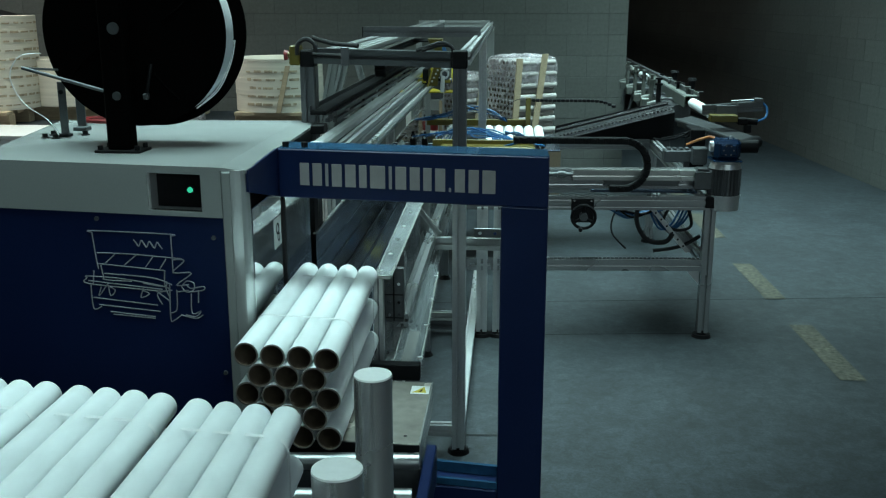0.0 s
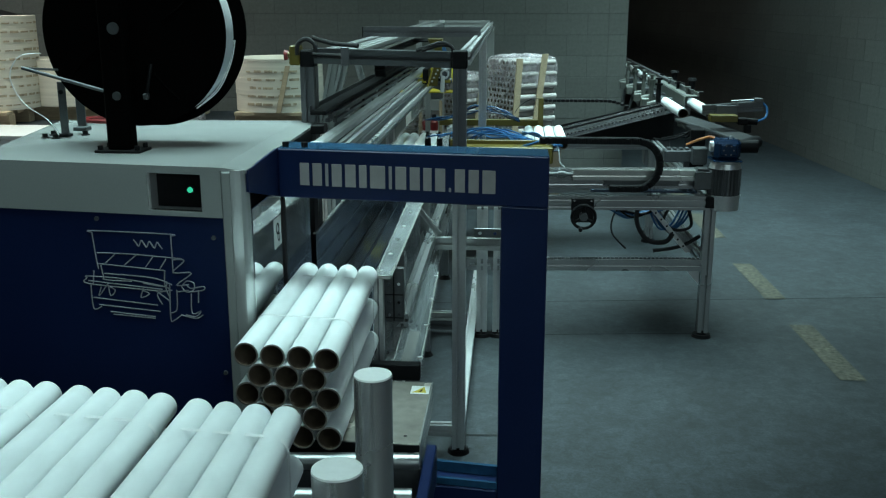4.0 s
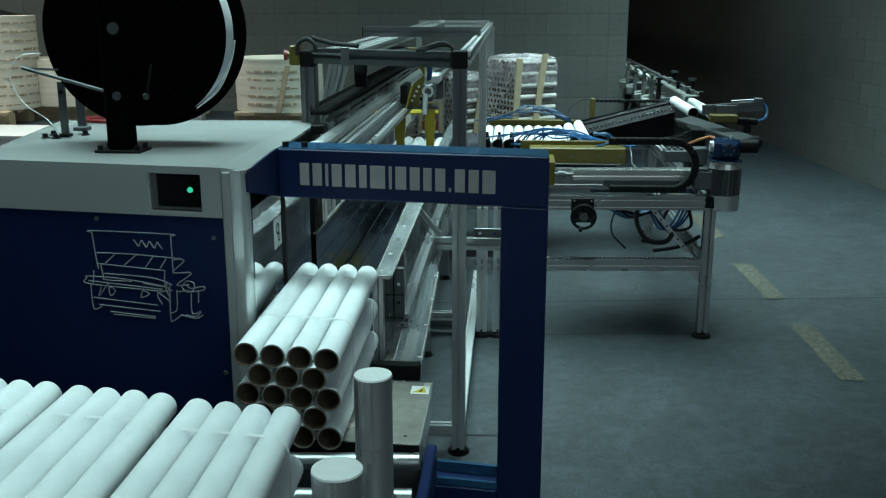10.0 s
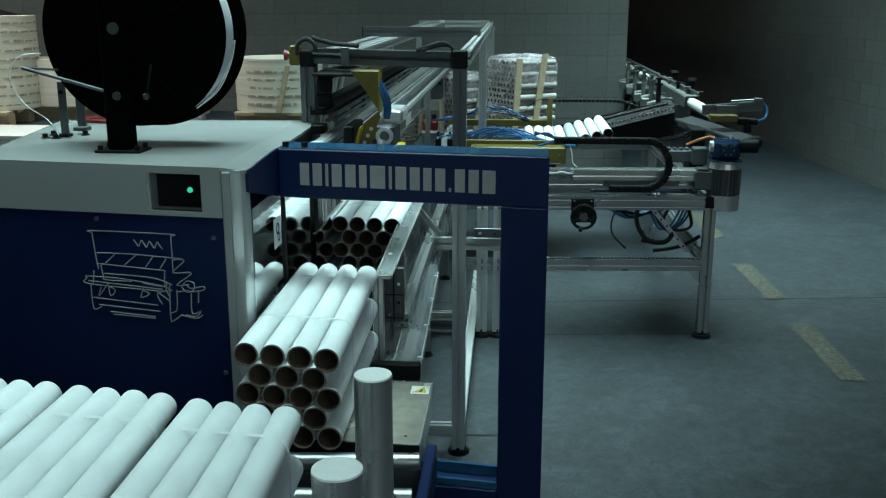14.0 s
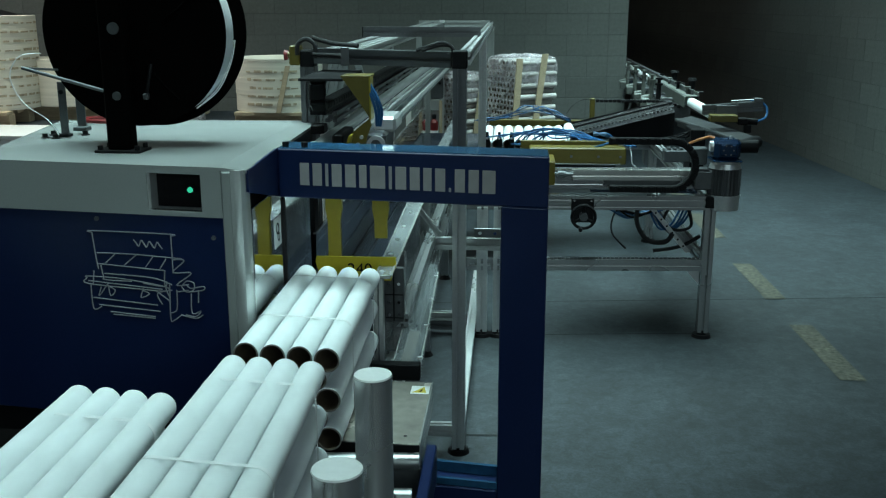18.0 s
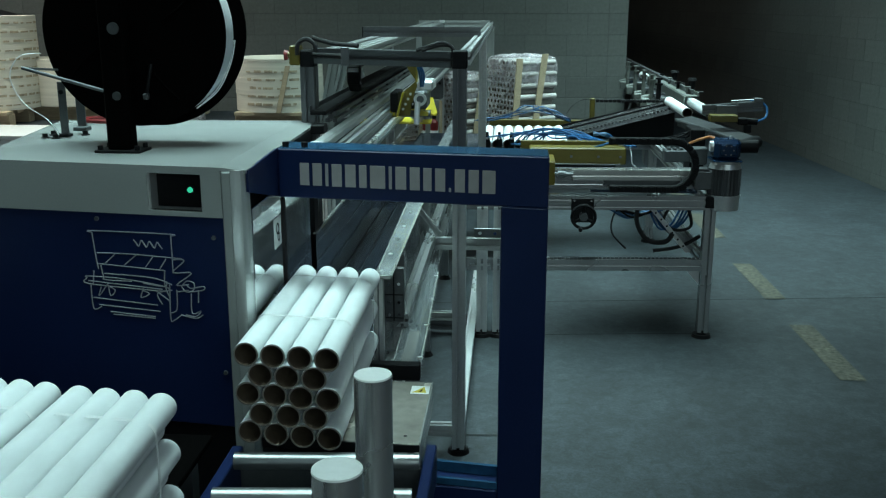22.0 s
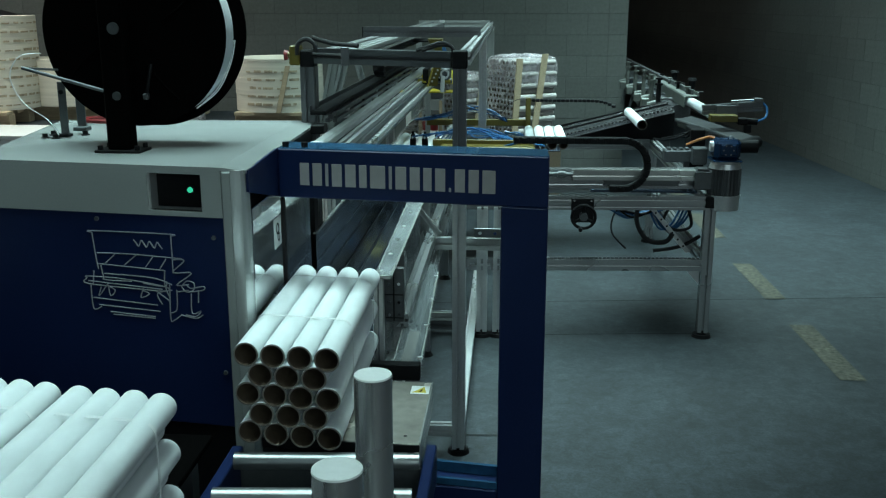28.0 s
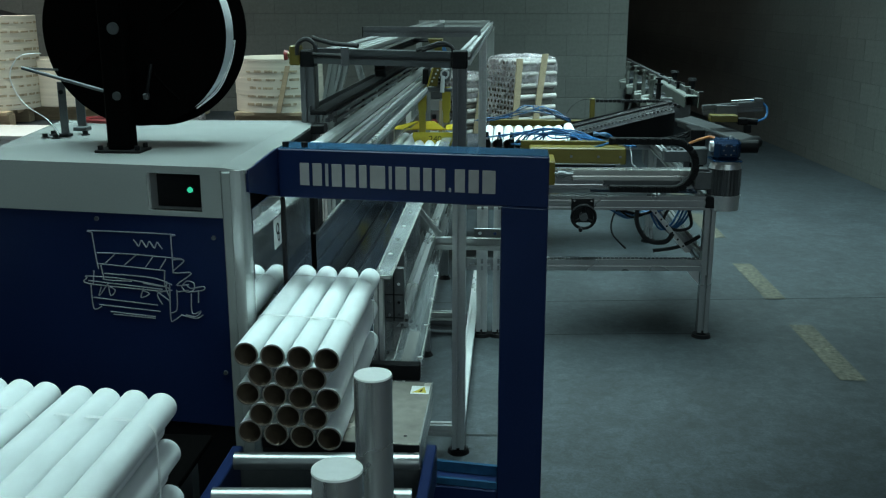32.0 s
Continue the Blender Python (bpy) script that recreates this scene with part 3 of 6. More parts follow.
# ---- forming trough ----
def trough():
    t = thing("forming_trough", "long tube-forming trough with dark bed and steel guides", "trough")
    x = -0.772
    while x < -0.47:
        part("bed_plate", Shape().box(x, x + 0.069, 2.96, 8.6, 0.574, 0.590, 0.005), M_DARKPLATE, t, "dark bed strip")
        x += 0.0765
    part("right_guide", Shape().box(-0.468, -0.462, 3.25, 8.6, 0.53, 0.855, 0.001), M_RIM, t, "clear plastic guide wall")
    g = Shape().prism([(-0.472, 3.245), (-0.4178, 3.249), (-0.424, 4.55), (-0.43, 8.6), (-0.497, 8.6), (-0.497, 4.55)], "z", 0.856, 0.862)
    part("right_guide_rim", g, M_RIM, t, "clear plastic guide plate")
    for xa, xb, w in ((-0.472, -0.497, 0.004), (-0.4178, -0.424, 0.005)):
        part("rim_edge", Shape().prism([(xa - w, 3.247), (xa + w, 3.247), (xb + w, 4.55), (xb - w, 4.55)], "z", 0.862, 0.8655), M_SHEET, t, "bright cut edge")
    part("rim_edge", Shape().box(-0.470, -0.420, 3.243, 3.250, 0.852, 0.8655, 0.001), M_SHEET, t, "bright cut edge")
    for y in (3.30, 3.55, 3.78, 4.02, 4.30, 4.7, 5.2):
        part("bolt", Shape().cyl((-0.458, y, 0.864), (-0.458, y, 0.868), 0.010, 12, 0.007), M_ALU, t)
    part("left_guide", Shape().box(-0.785, -0.776, 3.70, 8.6, 0.53, 0.900, 0.001), M_STEEL, t, "mirror-polished steel guide plate")
    part("left_guide_rim", Shape().box(-0.788, -0.776, 3.70, 8.6, 0.900, 0.907, 0.001), M_SHEET, t)
    for y in (3.62, 4.75, 6.2, 8.0):
        part("leg", Shape().slot_bar((-0.432, y, 0.03), (-0.432, y, 0.852), 0.045, 0.06, (0, 1, 0)), M_FRAME, t)
        part("leg", Shape().slot_bar((-0.80, y + 0.3, 0.03), (-0.80, y + 0.3, 0.90), 0.045, 0.06, (0, 1, 0)), M_FRAME, t)
        part("foot", Shape().cyl((-0.432, y, 0), (-0.432, y, 0.03), 0.04, 16, 0.02), M_BLACK, t)
        part("foot", Shape().cyl((-0.80, y + 0.3, 0), (-0.80, y + 0.3, 0.03), 0.04, 16, 0.02), M_BLACK, t)
    part("rail", Shape().slot_bar((-0.41, 3.3, 0.45), (-0.41, 8.2, 0.45), 0.045, 0.09), M_FRAME, t)
    part("guide_post", Shape().box(-0.482, -0.447, 3.255, 3.285, 0.45, 0.855, 0.003), M_ALU, t)
    part("end_bracket", Shape().box(-0.463, -0.390, 3.40, 3.425, 0.640, 0.850, 0.003), M_DGREY, t, "dark slotted end bracket")
    for z in (0.655, 0.745):
        part("bracket_groove", Shape().box(-0.462, -0.391, 3.397, 3.400, z, z + 0.004, 0.0), M_BLACK, t)
    part("bracket_groove", Shape().box(-0.430, -0.425, 3.397, 3.400, 0.645, 0.845, 0.0), M_BLACK, t)
    for x, z in ((-0.445, 0.67), (-0.408, 0.67), (-0.445, 0.72), (-0.408, 0.72), (-0.445, 0.79), (-0.408, 0.79)):
        part("bolt", Shape().cyl((x, 3.40, z), (x, 3.392, z), 0.006, 8), M_STEEL, t)
    part("rail", Shape().slot_bar((-0.40, 3.42, 0.640), (-0.40, 8.0, 0.655), 0.045, 0.05), M_FRAME, t)
    part("rail", Shape().slot_bar((-0.435, 3.10, 0.505), (-0.435, 8.0, 0.505), 0.075, 0.03), M_FRAME, t)
    part("side_tray", Shape().prism([(-0.389, 3.065), (-0.296, 3.065), (-0.322, 4.20), (-0.345, 4.34), (-0.400, 4.34), (-0.415, 4.20)], "z", 0.607, 0.611), M_ACRYLIC, t, "scuffed clear acrylic strip")
    part("tray_lip", Shape().prism([(-0.300, 3.065), (-0.296, 3.065), (-0.322, 4.20), (-0.326, 4.20)], "z", 0.560, 0.609), M_ACRYLIC, t)
    for k in range(4):
        y = 3.10 + 0.34 * k
        part("bolt", Shape().cyl((-0.300 - 0.0244 * (y - 3.0), y, 0.611), (-0.300 - 0.0244 * (y - 3.0), y, 0.618), 0.009, 10), M_ALU, t)
    part("tray_edge", Shape().prism([(-0.2985, 3.066), (-0.2945, 3.066), (-0.3205, 4.20), (-0.3245, 4.20)], "z", 0.609, 0.6135), M_SHEET, t, "bright cut edge")
    part("tray_edge", Shape().prism([(-0.391, 3.066), (-0.387, 3.066), (-0.413, 4.20), (-0.417, 4.20)], "z", 0.611, 0.6155), M_SHEET, t, "bright cut edge")
    part("tray_liner", Shape().box(-0.372, -0.330, 3.08, 3.42, 0.595, 0.601, 0.001), M_TINSHEET, t, "tan metal strip under the clear tray")
    part("stop_bar", Shape().box(-0.50, -0.295, 3.02, 3.06, 0.561, 0.618, 0.004), M_BLACK, t, "black stop bar")
    return t


# ---- gantry ----
def gantry():
    t = thing("gantry", "aluminium profile gantry over the tube trough", "gantry")

    def bar(name, p0, p1, w=0.05, h=None, side=(0, 0, 1), label=""):
        return part(name, Shape().slot_bar(p0, p1, w, h, side), M_ALU, t, label)
    y = 3.595
    part("post", Shape().slot_bar((-0.815, 3.86, 0.03), (-0.815, 3.86, 1.575), 0.055, 0.09, (0, 1, 0)), M_DALU, t)
    # One post in two tones: lit below, shaded above, put in the colour.
    part("post", Shape().slot_bar((-0.197, y + 0.045, 0.03), (-0.197, y + 0.045, 1.20), 0.05, 0.09, (0, 1, 0)), M_ALU, t, "lower post profile in the lit tone")
    part("post", Shape().slot_bar((-0.197, y + 0.045, 1.20), (-0.197, y + 0.045, 1.567), 0.05, 0.09, (0, 1, 0)), M_DALU, t, "upper post profile in the shaded tone")
    part("crossbar", Shape().slot_bar((-0.785, 3.845, 1.596), (-0.22, y + 0.03, 1.595), 0.06, 0.058), M_DALU, t, "dark profile crossbar")
    for x, yy, zz in ((-0.812, 3.815, -0.010), (-0.197, y, 0)):
        part("corner_block", Shape().box(x - 0.028, x + 0.028, yy - 0.004, yy + 0.06, 1.563 + zz, 1.629 + zz, 0.004), M_BLACK, t, "black plastic corner cube")
    part("crossbar", Shape().slot_bar((-0.85, 5.55, 1.640), (-0.185, 5.55, 1.640), 0.06, 0.055), M_DALU, t, "dark profile crossbar")
    part("bar_cap", Shape().box(-0.855, -0.850, 5.52, 5.58, 1.612, 1.668, 0.002), M_BLACK, t)
    part("crossbar", Shape().slot_bar((-0.905, 9.4, 1.606), (-0.225, 9.4, 1.606), 0.05, 0.06), M_WHITE, t, "white crossbar")
    part("joint_cap", Shape().box(-0.705, -0.655, 9.36, 9.372, 1.605, 1.640, 0.003), M_ALU, t)
    for x, w in ((-0.905, 0.05), (-0.225, 0.085)):
        part("post", Shape().slot_bar((x, 9.4, 0.03), (x, 9.4, 1.575), w, 0.09, (0, 1, 0)), M_WHITE, t, "white post")
        part("foot", Shape().cyl((x, 9.4, 0), (x, 9.4, 0.03), 0.05, 16, 0.02), M_BLACK, t)
    for x in (-0.815, -0.197):
        part("post", Shape().slot_bar((x, 6.4, 0.03), (x, 6.4, 1.575), 0.05, 0.09, (0, 1, 0)), M_RAIL, t)
        part("foot", Shape().cyl((x, 6.4, 0), (x, 6.4, 0.03), 0.05, 16, 0.02), M_BLACK, t)
    part("top_rail", Shape().slot_bar((-0.185, 3.70, 1.595), (-0.215, 9.35, 1.60), 0.045, 0.05), M_RAIL, t)
    part("top_rail", Shape().slot_bar((-0.775, 3.90, 1.590), (-0.80, 9.35, 1.600), 0.045, 0.045), M_RAIL, t)
    part("top_rail", Shape().slot_bar((-0.690, 3.90, 1.588), (-0.70, 9.35, 1.600), 0.09, 0.04), M_RAIL, t, "wide pale roof profile")
    for x, yy in ((-0.815, 3.86), (-0.197, y + 0.045)):
        f = part("foot", Shape().cyl((x, yy, 0.0), (x, yy, 0.018), 0.046, 24, 0.040).cyl((x, yy, 0.018), (x, yy, 0.035), 0.03, 20, 0.012), M_BLACK, t, "black round levelling foot")
    bar("low_rail", (-0.222, y + 0.045, 0.10), (-0.42, y + 0.045, 0.10), 0.045)
    bar("low_rail", (-0.197, 3.73, 0.10), (-0.225, 10, 0.10), 0.045)
    part("mid_rail", Shape().slot_bar((-0.49, 5.0, 0.548), (-0.03, 5.0, 0.548), 0.045, 0.064), M_WHITE, t, "pale cross rail")
    # One rail drawn as two bars: lit top and shaded front as colours.
    part("low_rail", Shape().slot_bar((-0.47, 5.1, 0.105), (-0.23, 5.1, 0.105), 0.05, 0.045), M_WHITE, t, "low rail in the tone of its lit top")
    part("low_rail", Shape().slot_bar((-0.47, 5.1, 0.055), (-0.23, 5.1, 0.055), 0.05, 0.05), M_DALU, t, "low rail in the tone of its shaded front")
    part("joint_plate", Shape().box(-0.19, -0.05, 4.965, 4.975, 0.590, 0.64, 0.003), M_MOTOR, t)
    for x in (-0.16, -0.08):
        part("bolt", Shape().cyl((x, 4.965, 0.615), (x, 4.957, 0.615), 0.009, 10), M_STEEL, t)
    part("brace", Shape().slot_bar((-0.445, 4.6, 0.812), (-0.347, 4.6, 0.692), 0.024, 0.024), M_WHITE, t, "pale diagonal brace")
    bar("post", (-0.475, 5.0, 0.03), (-0.475, 5.0, 0.80), 0.05)
    # drive rail for the pusher carriage
    part("belt_cover", Shape().box(-0.742, -0.690, 3.50, 9.6, 1.262, 1.302, 0.010), M_RAIL, t, "pale smooth belt cover")
    part("rail_cap", Shape().cyl((-0.742, 3.50, 1.268), (-0.690, 3.50, 1.268), 0.034, 24), M_ALU, t, "rounded belt cover")
    part("pulley", Shape().cyl((-0.688, 3.50, 1.262), (-0.670, 3.50, 1.262), 0.026, 20), M_BLACK, t)
    part("drive_rail", Shape().slot_bar((-0.668, 3.52, 1.236), (-0.668, 9.6, 1.236), 0.05, 0.05), M_RAIL, t, "long slotted drive rail")
    part("drive_rail", Shape().slot_bar((-0.634, 3.54, 1.222), (-0.634, 9.6, 1.222), 0.016, 0.04), M_DGREY, t, "long dark rail")
    part("guide_rail", Shape().box(-0.624, -0.604, 3.56, 9.6, 1.190, 1.216, 0.003), M_ALU, t, "bright perforated strip")
    for k in range(46):
        part("strip_hole", Shape().cyl((-0.614, 3.62 + 0.11 * k, 1.2155), (-0.614, 3.62 + 0.11 * k, 1.2165), 0.006, 8), M_BLACK, t)
    part("rack", Shape().box(-0.604, -0.596, 3.6, 9.6, 1.180, 1.196, 0.002), M_DGREY, t, "toothed rack")
    part("chain_tray", Shape().box(-0.800, -0.738, 3.78, 8.6, 1.368, 1.384, 0.002), M_BLACK, t, "black cable tray")
    part("tray_side", Shape().box(-0.804, -0.800, 3.78, 8.6, 1.368, 1.402, 0.001), M_DGREY, t)
    part("tray_rail", Shape().slot_bar((-0.758, 4.0, 1.335), (-0.758, 8.6, 1.335), 0.05, 0.045), M_DGREY, t)
    for k in range(9):
        part("tray_bracket", Shape().box(-0.765, -0.735, 4.30 + 0.46 * k, 4.34 + 0.46 * k, 1.295, 1.345, 0.003), M_BLACK if k % 2 else M_ALU, t)
    part("belt_tensioner", Shape().box(-0.79, -0.735, 3.72, 3.80, 1.30, 1.335, 0.004), M_BLACK, t)
    # leaning braces behind the rail
    for x0, z0, x1, z1, w in ((-1.115, 1.075, -1.012, 1.565, 0.055), (-1.075, 1.075, -0.945, 1.565, 0.050), (-0.925, 1.565, -0.80, 1.10, 0.035)):
        part("brace", Shape().slot_bar((x0, 5.6, z0), (x1, 5.6, z1), w, w, (0, 1, 0)), M_WHITE, t)
    for x0, z0, x1, z1, w in ((-0.842, 1.21, -0.822, 0.90, 0.035), (-0.885, 1.22, -0.83, 0.90, 0.045)):
        part("brace", Shape().slot_bar((x0, 5.2, z1 - 0.3), (x1, 5.2, z0), w, w, (0, 1, 0)), M_WHITE, t)
    part("brace_post", Shape().slot_bar((-1.095, 5.62, 0.03), (-1.095, 5.62, 1.10), 0.06), M_ALU, t)
    return t


# ---- shuttle table ----
TK = 0.055


def ty(x):
    return 5.15 + TK * (x - 1.07)


def shuttle_table():
    t = thing("shuttle_table", "aluminium profile table carrying the tube shuttle", "machine table")

    def bar(name, p0, p1, w=0.05, h=None, side=(0, 0, 1)):
        return part(name, Shape().slot_bar(p0, p1, w, h, side), M_FRAME, t)
    for x, y in ((1.07, ty(1.07)), (1.07, ty(1.07) + 2.2), (-0.06, ty(-0.06)), (-0.15, ty(-0.15)), (0.02, ty(0.02) + 2.2)):
        # Left legs take the brighter metal: the stronger light there is put in the colour.
        part("leg", Shape().slot_bar((x, y, 0.03), (x, y, 0.735), 0.058, 0.058, (0, 1, 0)), M_ALU if x < 0.05 else M_FRAME, t)
        part("foot", Shape().cyl((x, y, 0.0), (x, y, 0.018), 0.054, 24, 0.048).cyl((x, y, 0.018), (x, y, 0.04), 0.03, 20, 0.012), M_BLACK, t, "black round levelling foot")
    for dy in (0, 2.2):
        bar("top_rail", (-0.3, ty(-0.3) + dy, 0.760), (1.04, ty(1.04) + dy, 0.760), 0.05, 0.075)
        bar("low_rail", (-0.3, ty(-0.3) + dy, 0.415), (1.04, ty(1.04) + dy, 0.415), 0.05, 0.062)
    for x in (0.02, 1.07):
        bar("side_rail", (x, ty(x) + 0.03, 0.760), (x, ty(x) + 2.17, 0.760), 0.05, 0.075)
        bar("side_rail", (x, ty(x) + 0.03, 0.415), (x, ty(x) + 2.17, 0.415), 0.05)
    part("corner_block", Shape().box(1.04, 1.10, ty(1.07) - 0.035, ty(1.07) + 0.03, 0.735, 0.798, 0.003), M_BLACK, t, "black plastic corner cube")
    part("linear_axis", Shape().slot_bar((-0.3, ty(-0.3) + 0.10, 0.875), (1.04, ty(1.04) + 0.10, 0.875), 0.10, 0.10), M_BRIGHT, t)
    bar("brace", (0.72, ty(0.72) + 0.25, 0.72), (1.02, ty(1.0) + 0.2, 0.45), 0.04)
    part("dark_deck", Shape().box(0.45, 1.05, 5.40, 5.95, 0.760, 0.775, 0.002), M_DARKPLATE, t)
    return t


def gear_motor():
    t = thing("gear_motor", "blue gearbox with a ribbed grey electric motor", "motor")
    t.location = (1.14, 5.18, 0)
    g = part("gearbox", Shape().box(-0.072, 0.066, -0.062, 0.07, 0.992, 1.100, 0.020).box(-0.050, 0.050, -0.070, 0.06, 1.010, 1.085, 0.014), M_BLUE2, t, "blue gearbox housing")
    part("cover", Shape().cyl((-0.004, -0.070, 1.048), (-0.004, -0.078, 1.048), 0.034, 24), M_BLUE2, g)
    for k in range(6):
        a = math.pi * k / 3
        part("bolt", Shape().cyl((-0.004 + 0.026 * math.cos(a), -0.078, 1.048 + 0.026 * math.sin(a)), (-0.004 + 0.026 * math.cos(a), -0.083, 1.048 + 0.026 * math.sin(a)), 0.004, 6), M_MOTOR, g)
    part("breather", Shape().cyl((0.02, 0, 1.10), (0.02, 0, 1.115), 0.009, 10), M_ALU, g, "small steel breather plug")
    part("side_cap", Shape().cyl((-0.072, -0.01, 1.062), (-0.090, -0.01, 1.062), 0.028, 20), M_ALU, g, "pale bearing cap")
    part("base_flange", Shape().box(-0.080, 0.074, -0.078, 0.078, 0.985, 0.994, 0.004), M_BLUE2, g)
    part("flange", Shape().cyl((0, 0, 0.970), (0, 0, 0.985), 0.072, 28).cyl((0, 0, 0.945), (0, 0, 0.970), 0.085, 28, 0.078), M_ALU, t, "pale motor flange")
    rib = []
    for k in range(96):
        a = 2 * math.pi * k / 96
        q = 0.087 if k % 4 < 2 else 0.076
        rib.append((q * math.cos(a), q * math.sin(a)))
    m = Shape().prism(rib, "z", 0.80, 0.945)
    part("motor_body", m, M_MOTOR, t, "ribbed grey motor")
    part("fan_cover", Shape().cyl((0, 0, 0.722), (0, 0, 0.80), 0.086, 28, 0.088), M_ALU, t, "pale fan cover")
    part("terminal_box", Shape().box(-0.16, -0.07, -0.05, 0.05, 0.83, 0.935, 0.008), M_MOTOR, t)
    part("terminal_lid", Shape().box(-0.165, -0.075, -0.058, -0.05, 0.835, 0.930, 0.004).box(-0.150, -0.09, -0.05, 0.03, 0.935, 0.945, 0.003), M_DGREY, t)
    part("fan_rim", Shape().ring((0, 0, 0.795), (0, 0, 0.803), 0.0895, 0.080, 28), M_ALU, t)
    part("end_bell", Shape().cyl((0.065, 0, 1.06), (0.16, 0, 1.06), 0.036, 20), M_BLACK, t)
    return t


def chute():
    t = thing("tube_chute", "inclined slotted aluminium chute with a dark belt", "chute")
    for y in (7.28, 7.55):
        part("side_bar", Shape().slot_bar((0.345, y, 0.803), (1.20, y, 1.024), 0.026, 0.026), M_BRIGHT, t)
        part("side_bar", Shape().slot_bar((0.345, y + 0.010, 0.838), (1.20, y + 0.010, 1.059), 0.014, 0.014), M_BRIGHT, t)
    for k in range(30):
        x = 0.36 + 0.0275 * k
        part("belt_tooth", Shape().box(x, x + 0.014, 7.272, 7.292, 0.818 + 0.2585 * (x - 0.345), 0.829 + 0.2585 * (x - 0.345), 0.002), M_BLACK, t)
    part("bed", Shape().prism([(0.338, 0.796), (1.20, 1.019), (1.20, 1.027), (0.338, 0.804)], "y", 7.296, 7.536), M_RUBBER, t, "black rubber belt")
    part("back_wall", Shape().prism([(0.338, 0.805), (1.20, 1.028), (1.20, 1.068), (0.338, 0.862)], "y", 7.58, 7.59), M_BLACK, t)
    part("under_frame", Shape().prism([(0.30, 0.70), (1.22, 0.80), (1.22, 1.0), (0.30, 0.79)], "y", 7.36, 7.50), M_BLACK, t)
    part("level_bed", Shape().box(-0.72, 0.338, 6.68, 7.54, 0.795, 0.804, 0.001), M_DARKPLATE, t)
    for x, y in ((0.0, 7.2), (1.04, 7.42)):
        part("leg", Shape().slot_bar((x, y, 0.775), (x, y, max(0.797, 0.710 + 0.28 * x)), 0.04), M_ALU, t)
    return t


def shuttle():
    """Sliding carriage; origin at its right rest position."""
    t = thing("shuttle_carriage", "yellow shuttle carriage with black clamps and blue hoses", "shuttle")
    part("block", Shape().box(0.10, 0.632, 5.32, 5.44, 0.930, 1.022, 0.006), M_YELLOW_SHADE, t, "yellow steel block")
    part("block_plate", Shape().box(0.05, 0.60, 5.44, 5.46, 0.99, 1.045, 0.003), M_YELLOW_SHADE, t)
    part("under_block", Shape().box(0.22, 0.58, 5.34, 5.43, 0.890, 0.930, 0.004), M_BLACK, t)
    part("stay", Shape().box(0.200, 0.232, 5.055, 5.085, 0.860, 0.985, 0.003), M_YELLOW_SHADE, t)
    part("stay_arm", Shape().box(0.200, 0.232, 5.085, 5.32, 0.965, 0.985, 0.003), M_YELLOW_SHADE, t)
    for x in (0.18, 0.33, 0.48, 0.60):
        part("bolt", Shape().cyl((x, 5.32, 0.975), (x, 5.314, 0.975), 0.008, 10), M_STEEL, t)
    part("cable", Shape().sweep([(0.655, 5.40, 1.03), (0.668, 5.39, 0.98), (0.674, 5.385, 0.93), (0.70, 5.38, 0.905)], 0.0035, 6), M_STRAP, t, "thin white cable")
    part("upright", Shape().box(0.605, 0.645, 7.62, 7.66, 0.85, 1.075, 0.003), M_YELLOW_SHADE, t)
    part("rear_bar", Shape().box(-0.18, 0.645, 7.66, 7.70, 0.85, 0.90, 0.003), M_YELLOW_SHADE, t)
    part("front_bar", Shape().box(-0.20, 0.10, 6.40, 6.44, 0.78, 0.825, 0.003), M_YELLOW_SHADE, t)
    part("slide", Shape().box(0.12, 0.60, 5.30, 5.42, 0.930, 0.936, 0.001), M_DGREY, t)
    for x in (-0.163, -0.083, -0.002):
        c = part("clamp", Shape().box(x - 0.019, x + 0.019, 6.40, 6.46, 0.815, 0.915, 0.004).box(x - 0.013, x + 0.013, 6.40, 6.44, 0.915, 0.945, 0.003).cyl((x, 6.42, 0.945), (x, 6.42, 0.962), 0.009, 10), M_BLACK, t, "black pneumatic clamp")
        part("fitting", Shape().cyl((x, 6.40, 0.925), (x, 6.385, 0.925), 0.008, 10), M_ALU, c)
    rnd = random.Random(5)
    for k in range(4):
        pts = [(-0.163 + 0.08 * min(k, 2), 6.39, 0.93), (-0.04 + 0.07 * k, 6.35, 0.955 + 0.012 * k), (0.08 + 0.06 * k, 6.2, 0.975 + rnd.uniform(-0.02, 0.02)), (0.30 + 0.04 * k, 5.8, 1.0 + rnd.uniform(0, 0.04)), (0.53, 5.46, 1.04)]
        part("hose", Shape().sweep(pts, 0.0055, 6), M_HOSE, t, "blue air hose")
    for k in range(7):
        e = rnd.uniform(-0.02, 0.02)
        pts = [(0.02 + 0.03 * k, 6.30 + e, 0.905), (0.10 + 0.02 * k, 6.1, 0.99 + e), (0.24 + 0.02 * k, 5.9 + e, 1.045 + 0.4 * e), (0.37 + 0.02 * k, 5.7, 1.02 + e), (0.43 + 0.015 * k, 5.5, 0.985 + 0.3 * e)]
        part("hose", Shape().sweep(pts, 0.005, 6), M_HOSE, t, "blue air hose")
    for k in range(3):
        pts = [(0.46, 5.48, 1.09 - 0.01 * k), (0.53, 5.46, 1.07 + 0.008 * k), (0.60, 5.44, 1.045), (0.64 + 0.02 * k, 5.30, 1.035)]
        part("hose", Shape().sweep(pts, 0.006, 6), M_HOSE, t, "blue air hose")
